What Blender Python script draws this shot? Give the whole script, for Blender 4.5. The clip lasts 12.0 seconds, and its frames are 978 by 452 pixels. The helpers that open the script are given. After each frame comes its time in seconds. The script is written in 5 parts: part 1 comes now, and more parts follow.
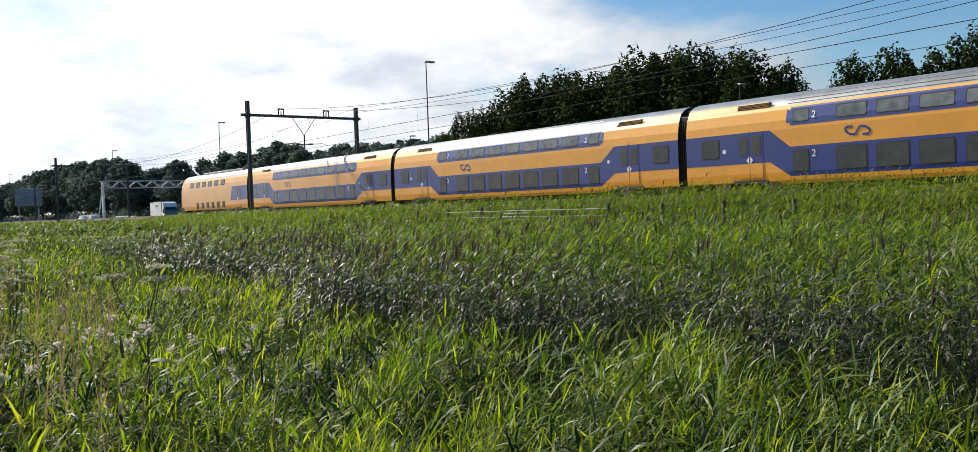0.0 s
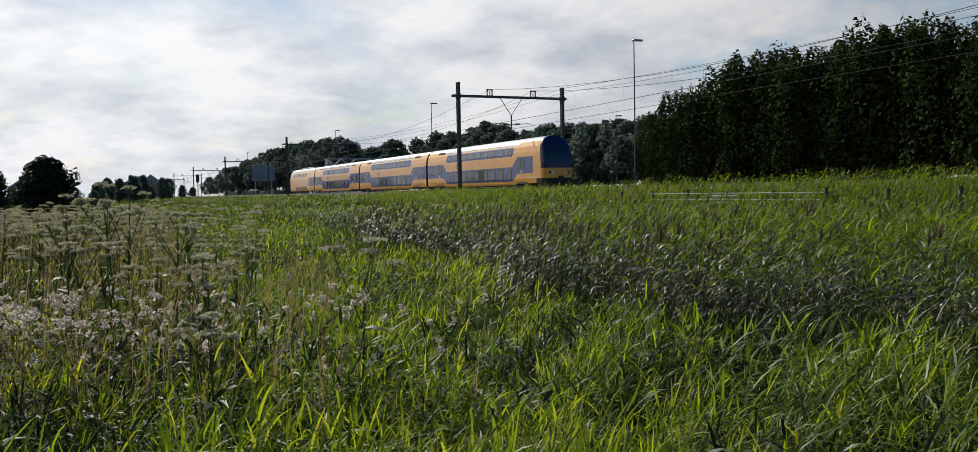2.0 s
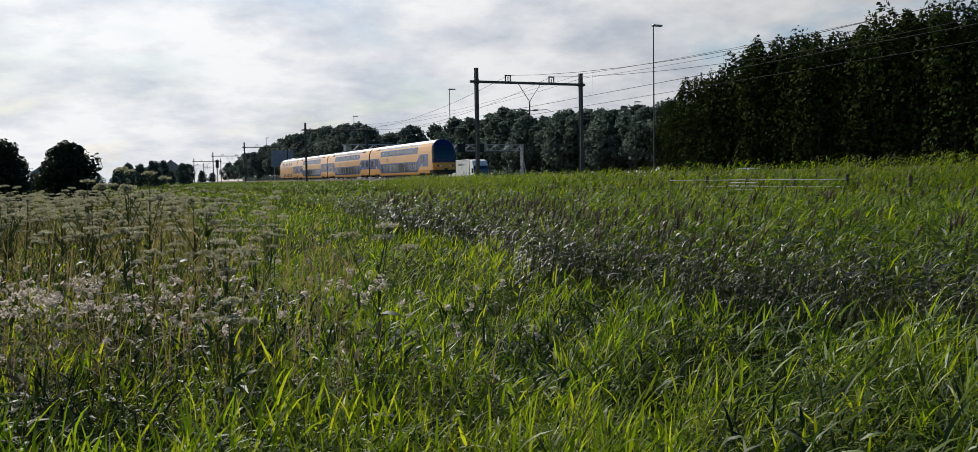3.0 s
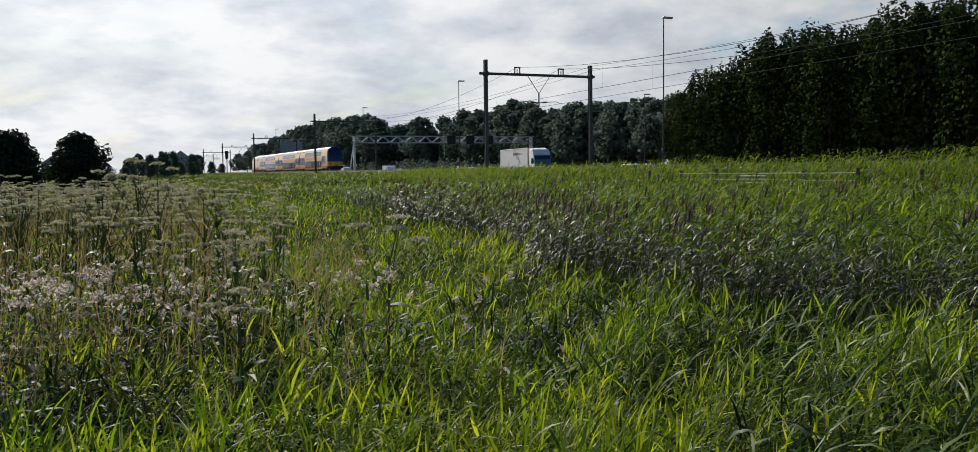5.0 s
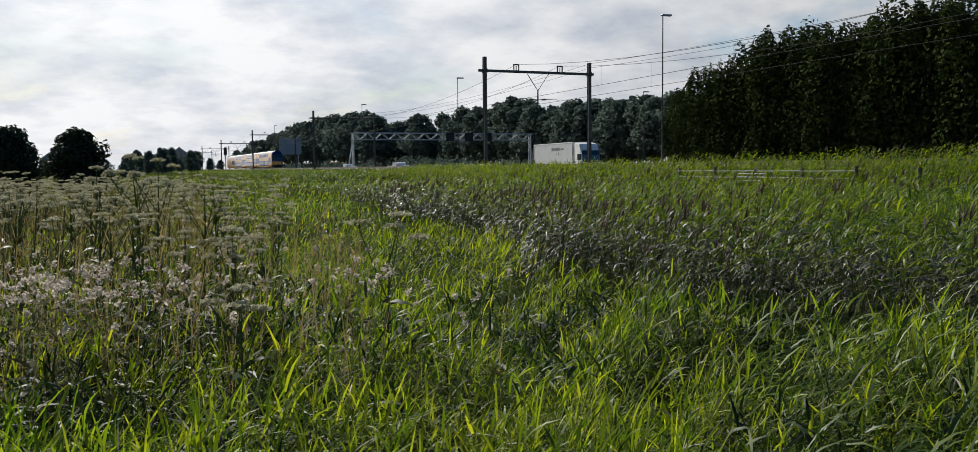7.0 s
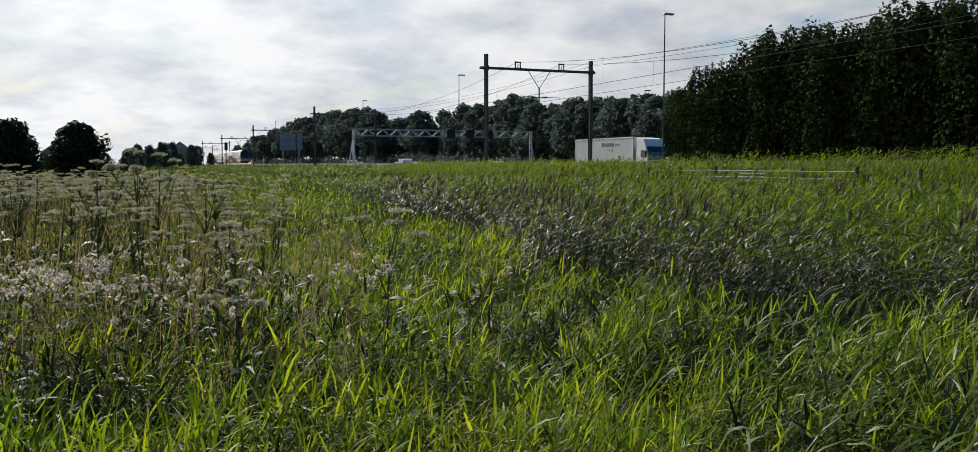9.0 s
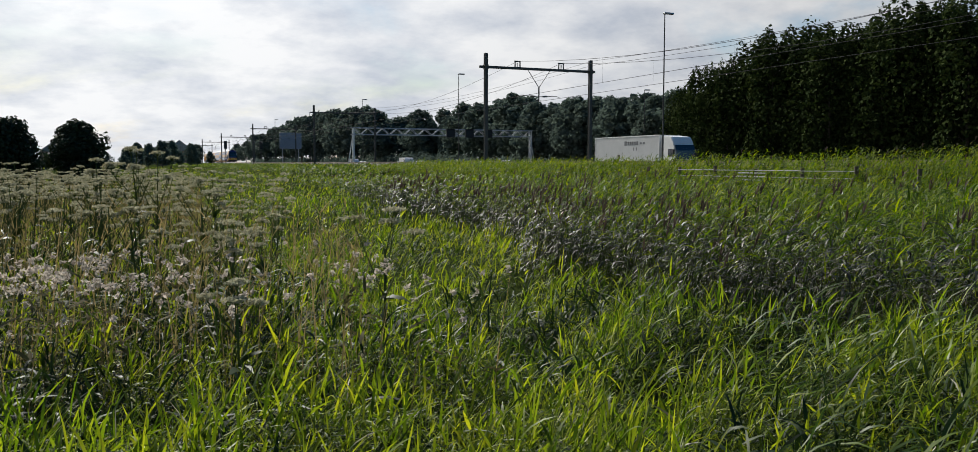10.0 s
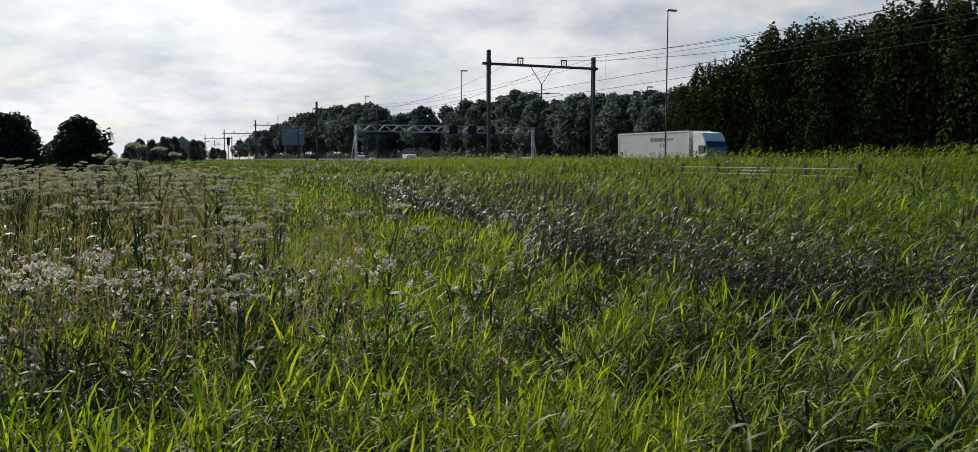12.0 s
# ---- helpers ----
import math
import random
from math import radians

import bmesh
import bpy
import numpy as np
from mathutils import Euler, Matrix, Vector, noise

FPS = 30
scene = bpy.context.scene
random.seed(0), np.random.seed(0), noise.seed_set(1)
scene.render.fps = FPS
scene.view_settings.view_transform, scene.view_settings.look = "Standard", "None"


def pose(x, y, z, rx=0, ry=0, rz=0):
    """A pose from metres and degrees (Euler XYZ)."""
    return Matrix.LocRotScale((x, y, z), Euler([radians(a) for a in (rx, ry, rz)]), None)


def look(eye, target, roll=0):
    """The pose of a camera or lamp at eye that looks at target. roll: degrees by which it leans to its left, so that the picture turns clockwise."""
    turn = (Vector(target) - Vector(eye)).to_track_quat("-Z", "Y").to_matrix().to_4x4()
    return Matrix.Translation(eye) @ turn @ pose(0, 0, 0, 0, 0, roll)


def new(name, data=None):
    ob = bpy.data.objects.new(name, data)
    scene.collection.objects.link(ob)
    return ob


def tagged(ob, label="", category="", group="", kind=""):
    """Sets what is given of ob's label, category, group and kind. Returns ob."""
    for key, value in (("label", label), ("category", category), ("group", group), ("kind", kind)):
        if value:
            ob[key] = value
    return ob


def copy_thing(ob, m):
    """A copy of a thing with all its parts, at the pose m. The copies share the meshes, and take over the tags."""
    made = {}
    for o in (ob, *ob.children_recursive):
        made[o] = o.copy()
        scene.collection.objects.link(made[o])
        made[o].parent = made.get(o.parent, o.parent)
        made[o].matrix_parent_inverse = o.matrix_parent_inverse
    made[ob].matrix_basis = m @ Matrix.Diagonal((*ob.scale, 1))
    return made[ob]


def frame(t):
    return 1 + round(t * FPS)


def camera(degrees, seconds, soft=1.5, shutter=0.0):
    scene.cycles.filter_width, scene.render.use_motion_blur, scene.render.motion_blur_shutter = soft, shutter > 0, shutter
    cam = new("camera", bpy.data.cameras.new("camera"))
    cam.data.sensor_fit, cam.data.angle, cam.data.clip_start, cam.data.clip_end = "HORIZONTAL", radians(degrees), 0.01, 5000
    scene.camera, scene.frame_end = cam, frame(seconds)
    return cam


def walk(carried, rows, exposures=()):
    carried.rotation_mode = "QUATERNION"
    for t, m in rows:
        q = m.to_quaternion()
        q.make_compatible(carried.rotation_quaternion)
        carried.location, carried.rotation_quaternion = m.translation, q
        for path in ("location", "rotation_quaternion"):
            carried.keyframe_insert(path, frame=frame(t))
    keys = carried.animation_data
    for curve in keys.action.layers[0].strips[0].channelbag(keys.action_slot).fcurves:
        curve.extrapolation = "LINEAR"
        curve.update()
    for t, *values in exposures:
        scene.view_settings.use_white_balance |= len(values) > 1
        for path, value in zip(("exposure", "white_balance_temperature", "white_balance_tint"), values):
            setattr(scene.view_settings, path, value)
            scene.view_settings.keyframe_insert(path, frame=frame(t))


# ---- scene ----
# Plan: the railway runs along +y. Eye at x = 0, y = 0. Track 30 to 34 m to the right, motorway 42 to 76 m,
# poplars at 82 m, reed bed from x = 3.4 m on, meadow to the left of it.
EYE = 1.6
RAIL = 1.76
cam = camera(58.7, 12.0, soft=0.6)
PATH = [
    (0.0, -37.77, -1.36, 2.05),
    (0.1, -35.34, -1.34, 2.0),
    (0.2, -33.30, -1.32, 1.95),
    (0.3, -31.56, -1.31, 1.9),
    (0.4, -30.07, -1.30, 1.84),
    (0.5, -29.02, -1.31, 1.80),
    (1.0, -26.61, -1.52, 1.40),
    (1.5, -25.32, -1.88, 1.23),
    (2.0, -24.41, -2.30, 1.08),
    (2.5, -23.69, -2.74, 1.03),
    (3.0, -23.23, -3.19, 0.95),
    (5.0, -22.65, -3.70, 0.70),
    (5.5, -22.70, -3.78, 0.64),
    (6.0, -22.71, -3.82, 0.57),
    (6.5, -22.74, -3.86, 0.56),
    (7.0, -22.73, -3.89, 0.56),
    (9.0, -22.69, -4.06, 0.03),
    (9.5, -22.72, -4.08, -0.07),
    (10.0, -22.72, -4.12, -0.08),
    (10.5, -22.72, -4.17, -0.08),
    (11.0, -22.74, -4.21, -0.18),
    (11.5, -22.72, -4.25, -0.14),
    (12.0, -22.55, -4.33, -0.20),
]
walk(cam, [(t, pose(0, 0, EYE, 90 + p, r, a)) for t, a, p, r in PATH],
     exposures=[(0.0, 0.78), (0.5, 0.40), (1.0, 0.22), (2.0, 0.20), (12.0, 0.26)])

# ---- light ----
SUN_AZ, SUN_EL = -9.0, 37.0
world = bpy.data.worlds.new("sky")
scene.world = world
world.use_nodes = True


def sky_world():
    nt = world.node_tree
    nt.nodes.clear()
    N, L = nt.nodes.new, nt.links.new
    out = N("ShaderNodeOutputWorld")
    sky = N("ShaderNodeTexSky")
    sky.sky_type, sky.sun_disc = "NISHITA", False
    sky.sun_elevation, sky.sun_rotation = radians(SUN_EL), radians(SUN_AZ)
    co = N("ShaderNodeTexCoord")
    sep = N("ShaderNodeSeparateXYZ")
    L(co.outputs["Generated"], sep.inputs[0])
    # directions laid out on a cloud deck
    zz = N("ShaderNodeMath")
    zz.operation = "ADD"
    zz.inputs[1].default_value = 0.30
    L(sep.outputs["Z"], zz.inputs[0])
    zm = N("ShaderNodeMath")
    zm.operation = "MAXIMUM"
    zm.inputs[1].default_value = 0.05
    L(zz.outputs[0], zm.inputs[0])
    dv = N("ShaderNodeVectorMath")
    dv.operation = "DIVIDE"
    cm = N("ShaderNodeCombineXYZ")
    for k in range(3):
        L(zm.outputs[0], cm.inputs[k])
    L(co.outputs["Generated"], dv.inputs[0])
    L(cm.outputs[0], dv.inputs[1])
    big = N("ShaderNodeTexNoise")
    big.inputs["Scale"].default_value = 1.15
    big.inputs["Detail"].default_value = 9
    big.inputs["Roughness"].default_value = 0.56
    big.inputs["Distortion"].default_value = 0.25
    L(dv.outputs[0], big.inputs["Vector"])
    # cover thins out towards the side away from the sun
    side = N("ShaderNodeVectorMath")
    side.operation = "DOT_PRODUCT"
    side.inputs[1].default_value = (0.75, -0.45, 1.1)
    L(co.outputs["Generated"], side.inputs[0])
    thin = N("ShaderNodeMapRange")
    thin.inputs["From Min"].default_value, thin.inputs["From Max"].default_value = 0.36, 0.80
    thin.inputs["To Min"].default_value, thin.inputs["To Max"].default_value = 0.13, -0.30
    L(side.outputs["Value"], thin.inputs["Value"])
    cov = N("ShaderNodeMath")
    cov.operation = "ADD"
    L(big.outputs["Fac"], cov.inputs[0])
    L(thin.outputs[0], cov.inputs[1])
    mask = N("ShaderNodeMapRange")
    mask.interpolation_type = "SMOOTHSTEP"
    mask.inputs["From Min"].default_value, mask.inputs["From Max"].default_value = 0.44, 0.62
    L(cov.outputs[0], mask.inputs["Value"])
    # grey bellies and bright tops
    fine = N("ShaderNodeTexNoise")
    fine.inputs["Scale"].default_value = 2.2
    fine.inputs["Detail"].default_value = 8
    fine.inputs["Roughness"].default_value = 0.55
    L(dv.outputs[0], fine.inputs["Vector"])
    ramp = N("ShaderNodeValToRGB")
    e = ramp.color_ramp.elements
    e[0].position, e[0].color = 0.40, (0.60, 0.65, 0.74, 1)
    e[1].position, e[1].color = 0.58, (0.975, 0.985, 1.0, 1)
    puff = N("ShaderNodeTexNoise")
    puff.inputs["Scale"].default_value = 6.5
    puff.inputs["Detail"].default_value = 7
    puff.inputs["Roughness"].default_value = 0.6
    L(dv.outputs[0], puff.inputs["Vector"])
    blend = N("ShaderNodeMix")
    blend.inputs["Factor"].default_value = 0.28
    L(fine.outputs["Fac"], blend.inputs["A"])
    L(puff.outputs["Fac"], blend.inputs["B"])
    L(blend.outputs["Result"], ramp.inputs[0])
    # clouds are brighter round the sun
    sund = N("ShaderNodeVectorMath")
    sund.operation = "DOT_PRODUCT"
    a, b = radians(SUN_AZ), radians(SUN_EL)
    sund.inputs[1].default_value = (math.sin(a) * math.cos(b), math.cos(a) * math.cos(b), math.sin(b))
    L(co.outputs["Generated"], sund.inputs[0])
    glow = N("ShaderNodeMapRange")
    glow.inputs["From Min"].default_value, glow.inputs["From Max"].default_value = 0.15, 1.0
    glow.inputs["To Min"].default_value, glow.inputs["To Max"].default_value = 0.15, 0.98
    L(sund.outputs["Value"], glow.inputs["Value"])
    cl = N("ShaderNodeVectorMath")
    cl.operation = "SCALE"
    L(ramp.outputs[0], cl.inputs[0])
    L(glow.outputs[0], cl.inputs["Scale"])
    blue = N("ShaderNodeVectorMath")
    blue.operation = "SCALE"
    blue.inputs["Scale"].default_value = 0.07
    deep = N("ShaderNodeHueSaturation")
    deep.inputs["Saturation"].default_value = 1.5
    L(sky.outputs[0], deep.inputs["Color"])
    L(deep.outputs[0], blue.inputs[0])
    mix = N("ShaderNodeMix")
    mix.data_type = "RGBA"
    L(mask.outputs[0], mix.inputs["Factor"])
    L(blue.outputs[0], mix.inputs["A"])
    L(cl.outputs[0], mix.inputs["B"])
    bg = N("ShaderNodeBackground")
    bg.inputs["Strength"].default_value = 1.0
    L(mix.outputs["Result"], bg.inputs["Color"])
    L(bg.outputs[0], out.inputs["Surface"])


sky_world()
sun_data = bpy.data.lights.new("sun", "SUN")
sun_data.energy, sun_data.angle, sun_data.color = 5.0, radians(0.6), (1.0, 0.96, 0.88)
sun = new("sun", sun_data)
_a, _b = radians(SUN_AZ), radians(SUN_EL)
sun.matrix_world = look((math.sin(_a) * math.cos(_b) * 100, math.cos(_a) * math.cos(_b) * 100, math.sin(_b) * 100), (0, 0, 0))


# ---- materials ----
def mat(name, col, rough=0.6, metal=0.0, col2=None, scale=4.0, bump=0.0, bump_scale=None, spec=0.5, translucent=0.0,
        island=0.0, obrand=0.0, coat=0.0, stretch=(1, 1, 1), contrast=(0.35, 0.65)):
    """A procedural surface: two colours mixed by noise at two scales, with fine relief."""
    m = bpy.data.materials.new(name)
    m.use_nodes = True
    nt = m.node_tree
    N, L = nt.nodes.new, nt.links.new
    bs = nt.nodes["Principled BSDF"]
    bs.inputs["Roughness"].default_value = rough
    bs.inputs["Metallic"].default_value = metal
    bs.inputs["Specular IOR Level"].default_value = spec
    bs.inputs["Coat Weight"].default_value = coat
    bs.inputs["Coat Roughness"].default_value = 0.15
    col2 = col2 or tuple(c * 0.75 for c in col)
    co = N("ShaderNodeTexCoord")
    mp = N("ShaderNodeMapping")
    mp.inputs["Scale"].default_value = stretch
    L(co.outputs["Object"], mp.inputs[0])
    n1 = N("ShaderNodeTexNoise")
    n1.inputs["Scale"].default_value, n1.inputs["Detail"].default_value = scale, 6
    n2 = N("ShaderNodeTexNoise")
    n2.inputs["Scale"].default_value, n2.inputs["Detail"].default_value = scale * 7, 4
    L(mp.outputs[0], n1.inputs["Vector"])
    L(mp.outputs[0], n2.inputs["Vector"])
    av = N("ShaderNodeMix")
    av.inputs["Factor"].default_value = 0.4
    L(n1.outputs["Fac"], av.inputs["A"])
    L(n2.outputs["Fac"], av.inputs["B"])
    mr = N("ShaderNodeMapRange")
    mr.inputs["From Min"].default_value, mr.inputs["From Max"].default_value = contrast
    L(av.outputs["Result"], mr.inputs["Value"])
    mix = N("ShaderNodeMix")
    mix.data_type = "RGBA"
    mix.inputs["A"].default_value, mix.inputs["B"].default_value = (*col, 1), (*col2, 1)
    L(mr.outputs[0], mix.inputs["Factor"])
    colour = mix.outputs["Result"]
    if island or obrand:
        if island:
            src = N("ShaderNodeNewGeometry").outputs["Random Per Island"]
        else:
            src = N("ShaderNodeObjectInfo").outputs["Random"]
        hs = N("ShaderNodeHueSaturation")
        k = island or obrand
        v = N("ShaderNodeMapRange")
        v.inputs["To Min"].default_value, v.inputs["To Max"].default_value = 1 - k, 1 + k
        L(src, v.inputs["Value"])
        L(v.outputs[0], hs.inputs["Value"])
        h = N("ShaderNodeMapRange")
        h.inputs["To Min"].default_value, h.inputs["To Max"].default_value = 0.5 + 0.05 * k, 0.5 - 0.05 * k
        L(src, h.inputs["Value"])
        L(h.outputs[0], hs.inputs["Hue"])
        L(colour, hs.inputs["Color"])
        colour = hs.outputs[0]
    L(colour, bs.inputs["Base Color"])
    if bump:
        bp = N("ShaderNodeBump")
        bp.inputs["Strength"].default_value = bump
        bp.inputs["Distance"].default_value = 0.02
        n3 = N("ShaderNodeTexNoise")
        n3.inputs["Scale"].default_value, n3.inputs["Detail"].default_value = bump_scale or scale * 9, 5
        L(mp.outputs[0], n3.inputs["Vector"])
        L(n3.outputs["Fac"], bp.inputs["Height"])
        L(bp.outputs[0], bs.inputs["Normal"])
    if translucent:
        tr = N("ShaderNodeBsdfTranslucent")
        br = N("ShaderNodeHueSaturation")
        br.inputs["Value"].default_value = 1.5
        br.inputs["Saturation"].default_value = 1.1
        L(colour, br.inputs["Color"])
        L(br.outputs[0], tr.inputs["Color"])
        ms = N("ShaderNodeMixShader")
        ms.inputs[0].default_value = translucent
        L(bs.outputs[0], ms.inputs[1])
        L(tr.outputs[0], ms.inputs[2])
        L(ms.outputs[0], nt.nodes["Material Output"].inputs["Surface"])
    return m


M = {}
M["soil"] = mat("soil", (0.022, 0.032, 0.009), 0.95, col2=(0.04, 0.052, 0.014), scale=0.6, bump=0.6, spec=0.0)
M["grass"] = mat("grass_blade", (0.105, 0.175, 0.019), 0.5, col2=(0.158, 0.192, 0.023), scale=0.25, island=0.7, translucent=0.48, spec=0.2)
# near-black green for herbs, with the shade deep in the grass put in
M["dark_grass"] = mat("shaded_herb_leaf", (0.011, 0.025, 0.007), 0.55, col2=(0.030, 0.052, 0.013), scale=0.6, island=0.5, translucent=0.2, spec=0.16)
M["pale_blade"] = mat("bleached_blade", (0.34, 0.33, 0.25), 0.6, col2=(0.22, 0.19, 0.12), scale=2, island=0.35, translucent=0.25, spec=0.3)
M["dry"] = mat("dry_stalk", (0.22, 0.175, 0.08), 0.85, col2=(0.18, 0.15, 0.07), scale=3, island=0.3, translucent=0.3, spec=0.08)
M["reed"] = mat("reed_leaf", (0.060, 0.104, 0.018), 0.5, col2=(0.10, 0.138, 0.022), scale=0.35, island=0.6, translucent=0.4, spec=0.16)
M["reed_grass"] = mat("reed_grass_leaf", (0.062, 0.11, 0.022), 0.5, col2=(0.10, 0.145, 0.028), scale=0.4, island=0.6, translucent=0.4, spec=0.3)
# brighter copy of the reed leaf with sunlight through it put into the colour
M["reed_lit"] = mat("reed_lit_leaf", (0.090, 0.148, 0.013), 0.6, col2=(0.122, 0.155, 0.017), scale=0.35, island=0.6, translucent=0.45, spec=0.08)
# dark brown-green copy of the reed leaf, shade on the bed's front painted in
M["reed_shade"] = mat("reed_shade_leaf", (0.034, 0.038, 0.021), 0.5, col2=(0.078, 0.070, 0.042), scale=0.5, island=0.85, translucent=0.10, spec=0.42)
M["umbel"] = mat("white_umbel", (0.42, 0.41, 0.30), 0.9, col2=(0.27, 0.25, 0.15), scale=6, island=0.25, translucent=0.28, spec=0.05)
M["fluff"] = mat("seed_fluff", (0.52, 0.47, 0.41), 0.9, col2=(0.34, 0.29, 0.24), scale=9, island=0.25, translucent=0.35, spec=0.05)
M["thistle_leaf"] = mat("thistle_leaf", (0.07, 0.075, 0.035), 0.8, col2=(0.10, 0.085, 0.045), scale=0.8, island=0.4, translucent=0.2, spec=0.05)
M["stem"] = mat("green_stem", (0.095, 0.125, 0.04), 0.7, scale=3, island=0.3, spec=0.08)
M["plume"] = mat("reed_plume", (0.085, 0.06, 0.045), 0.8, scale=5, island=0.4, translucent=0.2)
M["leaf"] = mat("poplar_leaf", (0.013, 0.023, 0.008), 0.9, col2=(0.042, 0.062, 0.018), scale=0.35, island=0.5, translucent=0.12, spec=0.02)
# distance haze is put into this paler, bluer leaf colour
M["leaf_hazed"] = mat("far_leaf_hazed", (0.078, 0.108, 0.094), 0.95, col2=(0.105, 0.13, 0.105), scale=0.2, island=0.2, translucent=0.3, spec=0.0)
M["leaf_bush"] = mat("bush_leaf", (0.024, 0.036, 0.016), 0.7, scale=0.5, island=0.35, translucent=0.12, spec=0.2)
M["screen_blue"] = mat("front_blue", (0.009, 0.020, 0.11), 0.35, scale=2, coat=0.12, spec=0.3)
M["bark"] = mat("bark", (0.10, 0.085, 0.065), 0.9, scale=3, bump=0.8, stretch=(1, 1, 0.2))
M["asphalt"] = mat("asphalt", (0.055, 0.055, 0.057), 0.95, col2=(0.075, 0.075, 0.075), scale=1.2, bump=0.3, bump_scale=90, spec=0.05)
M["ballast"] = mat("ballast", (0.16, 0.13, 0.11), 0.95, col2=(0.09, 0.075, 0.065), scale=5, bump=1.0, bump_scale=20, spec=0.05)
M["rail"] = mat("rail_steel", (0.28, 0.22, 0.18), 0.45, 0.8, scale=4)
M["concrete"] = mat("concrete", (0.42, 0.41, 0.38), 0.85, scale=2.5, bump=0.3)
M["portal"] = mat("portal_steel", (0.055, 0.06, 0.062), 0.6, 0.3, col2=(0.085, 0.08, 0.07), scale=2.5, bump=0.1)
M["galv"] = mat("galvanised", (0.36, 0.38, 0.40), 0.5, 0.6, scale=4, bump=0.1)
M["wire"] = mat("weathered_wire", (0.03, 0.032, 0.034), 0.85, 0.0, scale=2, spec=0.1)
M["yellow"] = mat("train_yellow", (0.78, 0.34, 0.018), 0.42, col2=(0.66, 0.29, 0.018), scale=0.7, coat=0.9, contrast=(0.4, 0.75), spec=0.4)
M["blue"] = mat("train_blue", (0.006, 0.028, 0.20), 0.5, col2=(0.010, 0.032, 0.18), scale=0.9, coat=0.8, spec=0.3)
M["roof"] = mat("train_roof", (0.30, 0.31, 0.32), 0.40, 0.35, col2=(0.19, 0.19, 0.19), scale=1.1, coat=0.15, bump=0.05)
M["window"] = mat("train_glass", (0.035, 0.040, 0.040), 0.08, col2=(0.065, 0.068, 0.062), scale=0.35, spec=0.5, contrast=(0.40, 0.65))
# paler than the lower glass: sky seen in the panes put into the colour
M["upper_glass_sky"] = mat("upper_glass_sky", (0.14, 0.16, 0.17), 0.1, col2=(0.06, 0.07, 0.075), scale=0.5, spec=0.7, contrast=(0.40, 0.62))
M["rubber"] = mat("rubber", (0.015, 0.015, 0.016), 0.7, scale=5)
M["dark"] = mat("underframe", (0.035, 0.032, 0.03), 0.8, scale=5, bump=0.4)
M["white"] = mat("white_paint", (0.80, 0.80, 0.78), 0.45, col2=(0.68, 0.68, 0.66), scale=1.3, contrast=(0.45, 0.8))
M["tarp"] = mat("trailer_side", (0.55, 0.56, 0.56), 0.5, col2=(0.46, 0.47, 0.47), scale=0.8, contrast=(0.4, 0.8))
M["truck_glass"] = mat("truck_glass", (0.015, 0.02, 0.03), 0.08, scale=2, spec=0.8)
M["truck_blue"] = mat("truck_blue", (0.02, 0.04, 0.12), 0.3, scale=2, coat=0.4)
M["grey_text"] = mat("grey_print", (0.16, 0.17, 0.18), 0.6, scale=3)
M["white_text"] = mat("white_print", (0.8, 0.8, 0.8), 0.5, scale=3)
M["wood"] = mat("fence_wood", (0.10, 0.085, 0.065), 0.9, scale=5, bump=0.5, stretch=(1, 1, 0.2))
M["gantry_paint"] = mat("gantry_paint", (0.46, 0.48, 0.50), 0.7, scale=2, spec=0.2)
M["rail_paint"] = mat("pale_rail", (0.40, 0.41, 0.39), 0.8, scale=4, spec=0.15)
M["sign"] = mat("sign_face", (0.28, 0.31, 0.36), 0.5, scale=2)
M["black"] = mat("matrix_black", (0.012, 0.012, 0.013), 0.5, scale=3)
M["car_w"] = mat("car_white", (0.75, 0.75, 0.75), 0.25, scale=2, coat=0.6)
M["car_d"] = mat("car_dark", (0.05, 0.055, 0.06), 0.25, scale=2, coat=0.6)
M["car_s"] = mat("car_silver", (0.42, 0.43, 0.45), 0.3, 0.5, scale=2, coat=0.6)
M["lampred"] = mat("lamp_red", (0.35, 0.02, 0.015), 0.25, scale=3)
M["lampclear"] = mat("lamp_clear", (0.75, 0.75, 0.72), 0.2, scale=3)
M["brick"] = mat("house_brick", (0.30, 0.20, 0.15), 0.9, scale=2, bump=0.3)


# ---- building helpers ----
def part(name, bm, material, parent=None, label="", smooth=False):
    me = bpy.data.meshes.new(name)
    bm.normal_update()
    bm.to_mesh(me)
    bm.free()
    me.materials.append(M[material])
    if smooth:
        for p in me.polygons:
            p.use_smooth = True
    ob = new(name, me)
    if parent:
        ob.parent = parent
    if label:
        tagged(ob, label)
    return ob


def thing(name, label, category, group="", m=None):
    ob = new(name)
    ob.empty_display_size = 0.2
    tagged(ob, label, category, group)
    if m is not None:
        ob.matrix_basis = m
    return ob


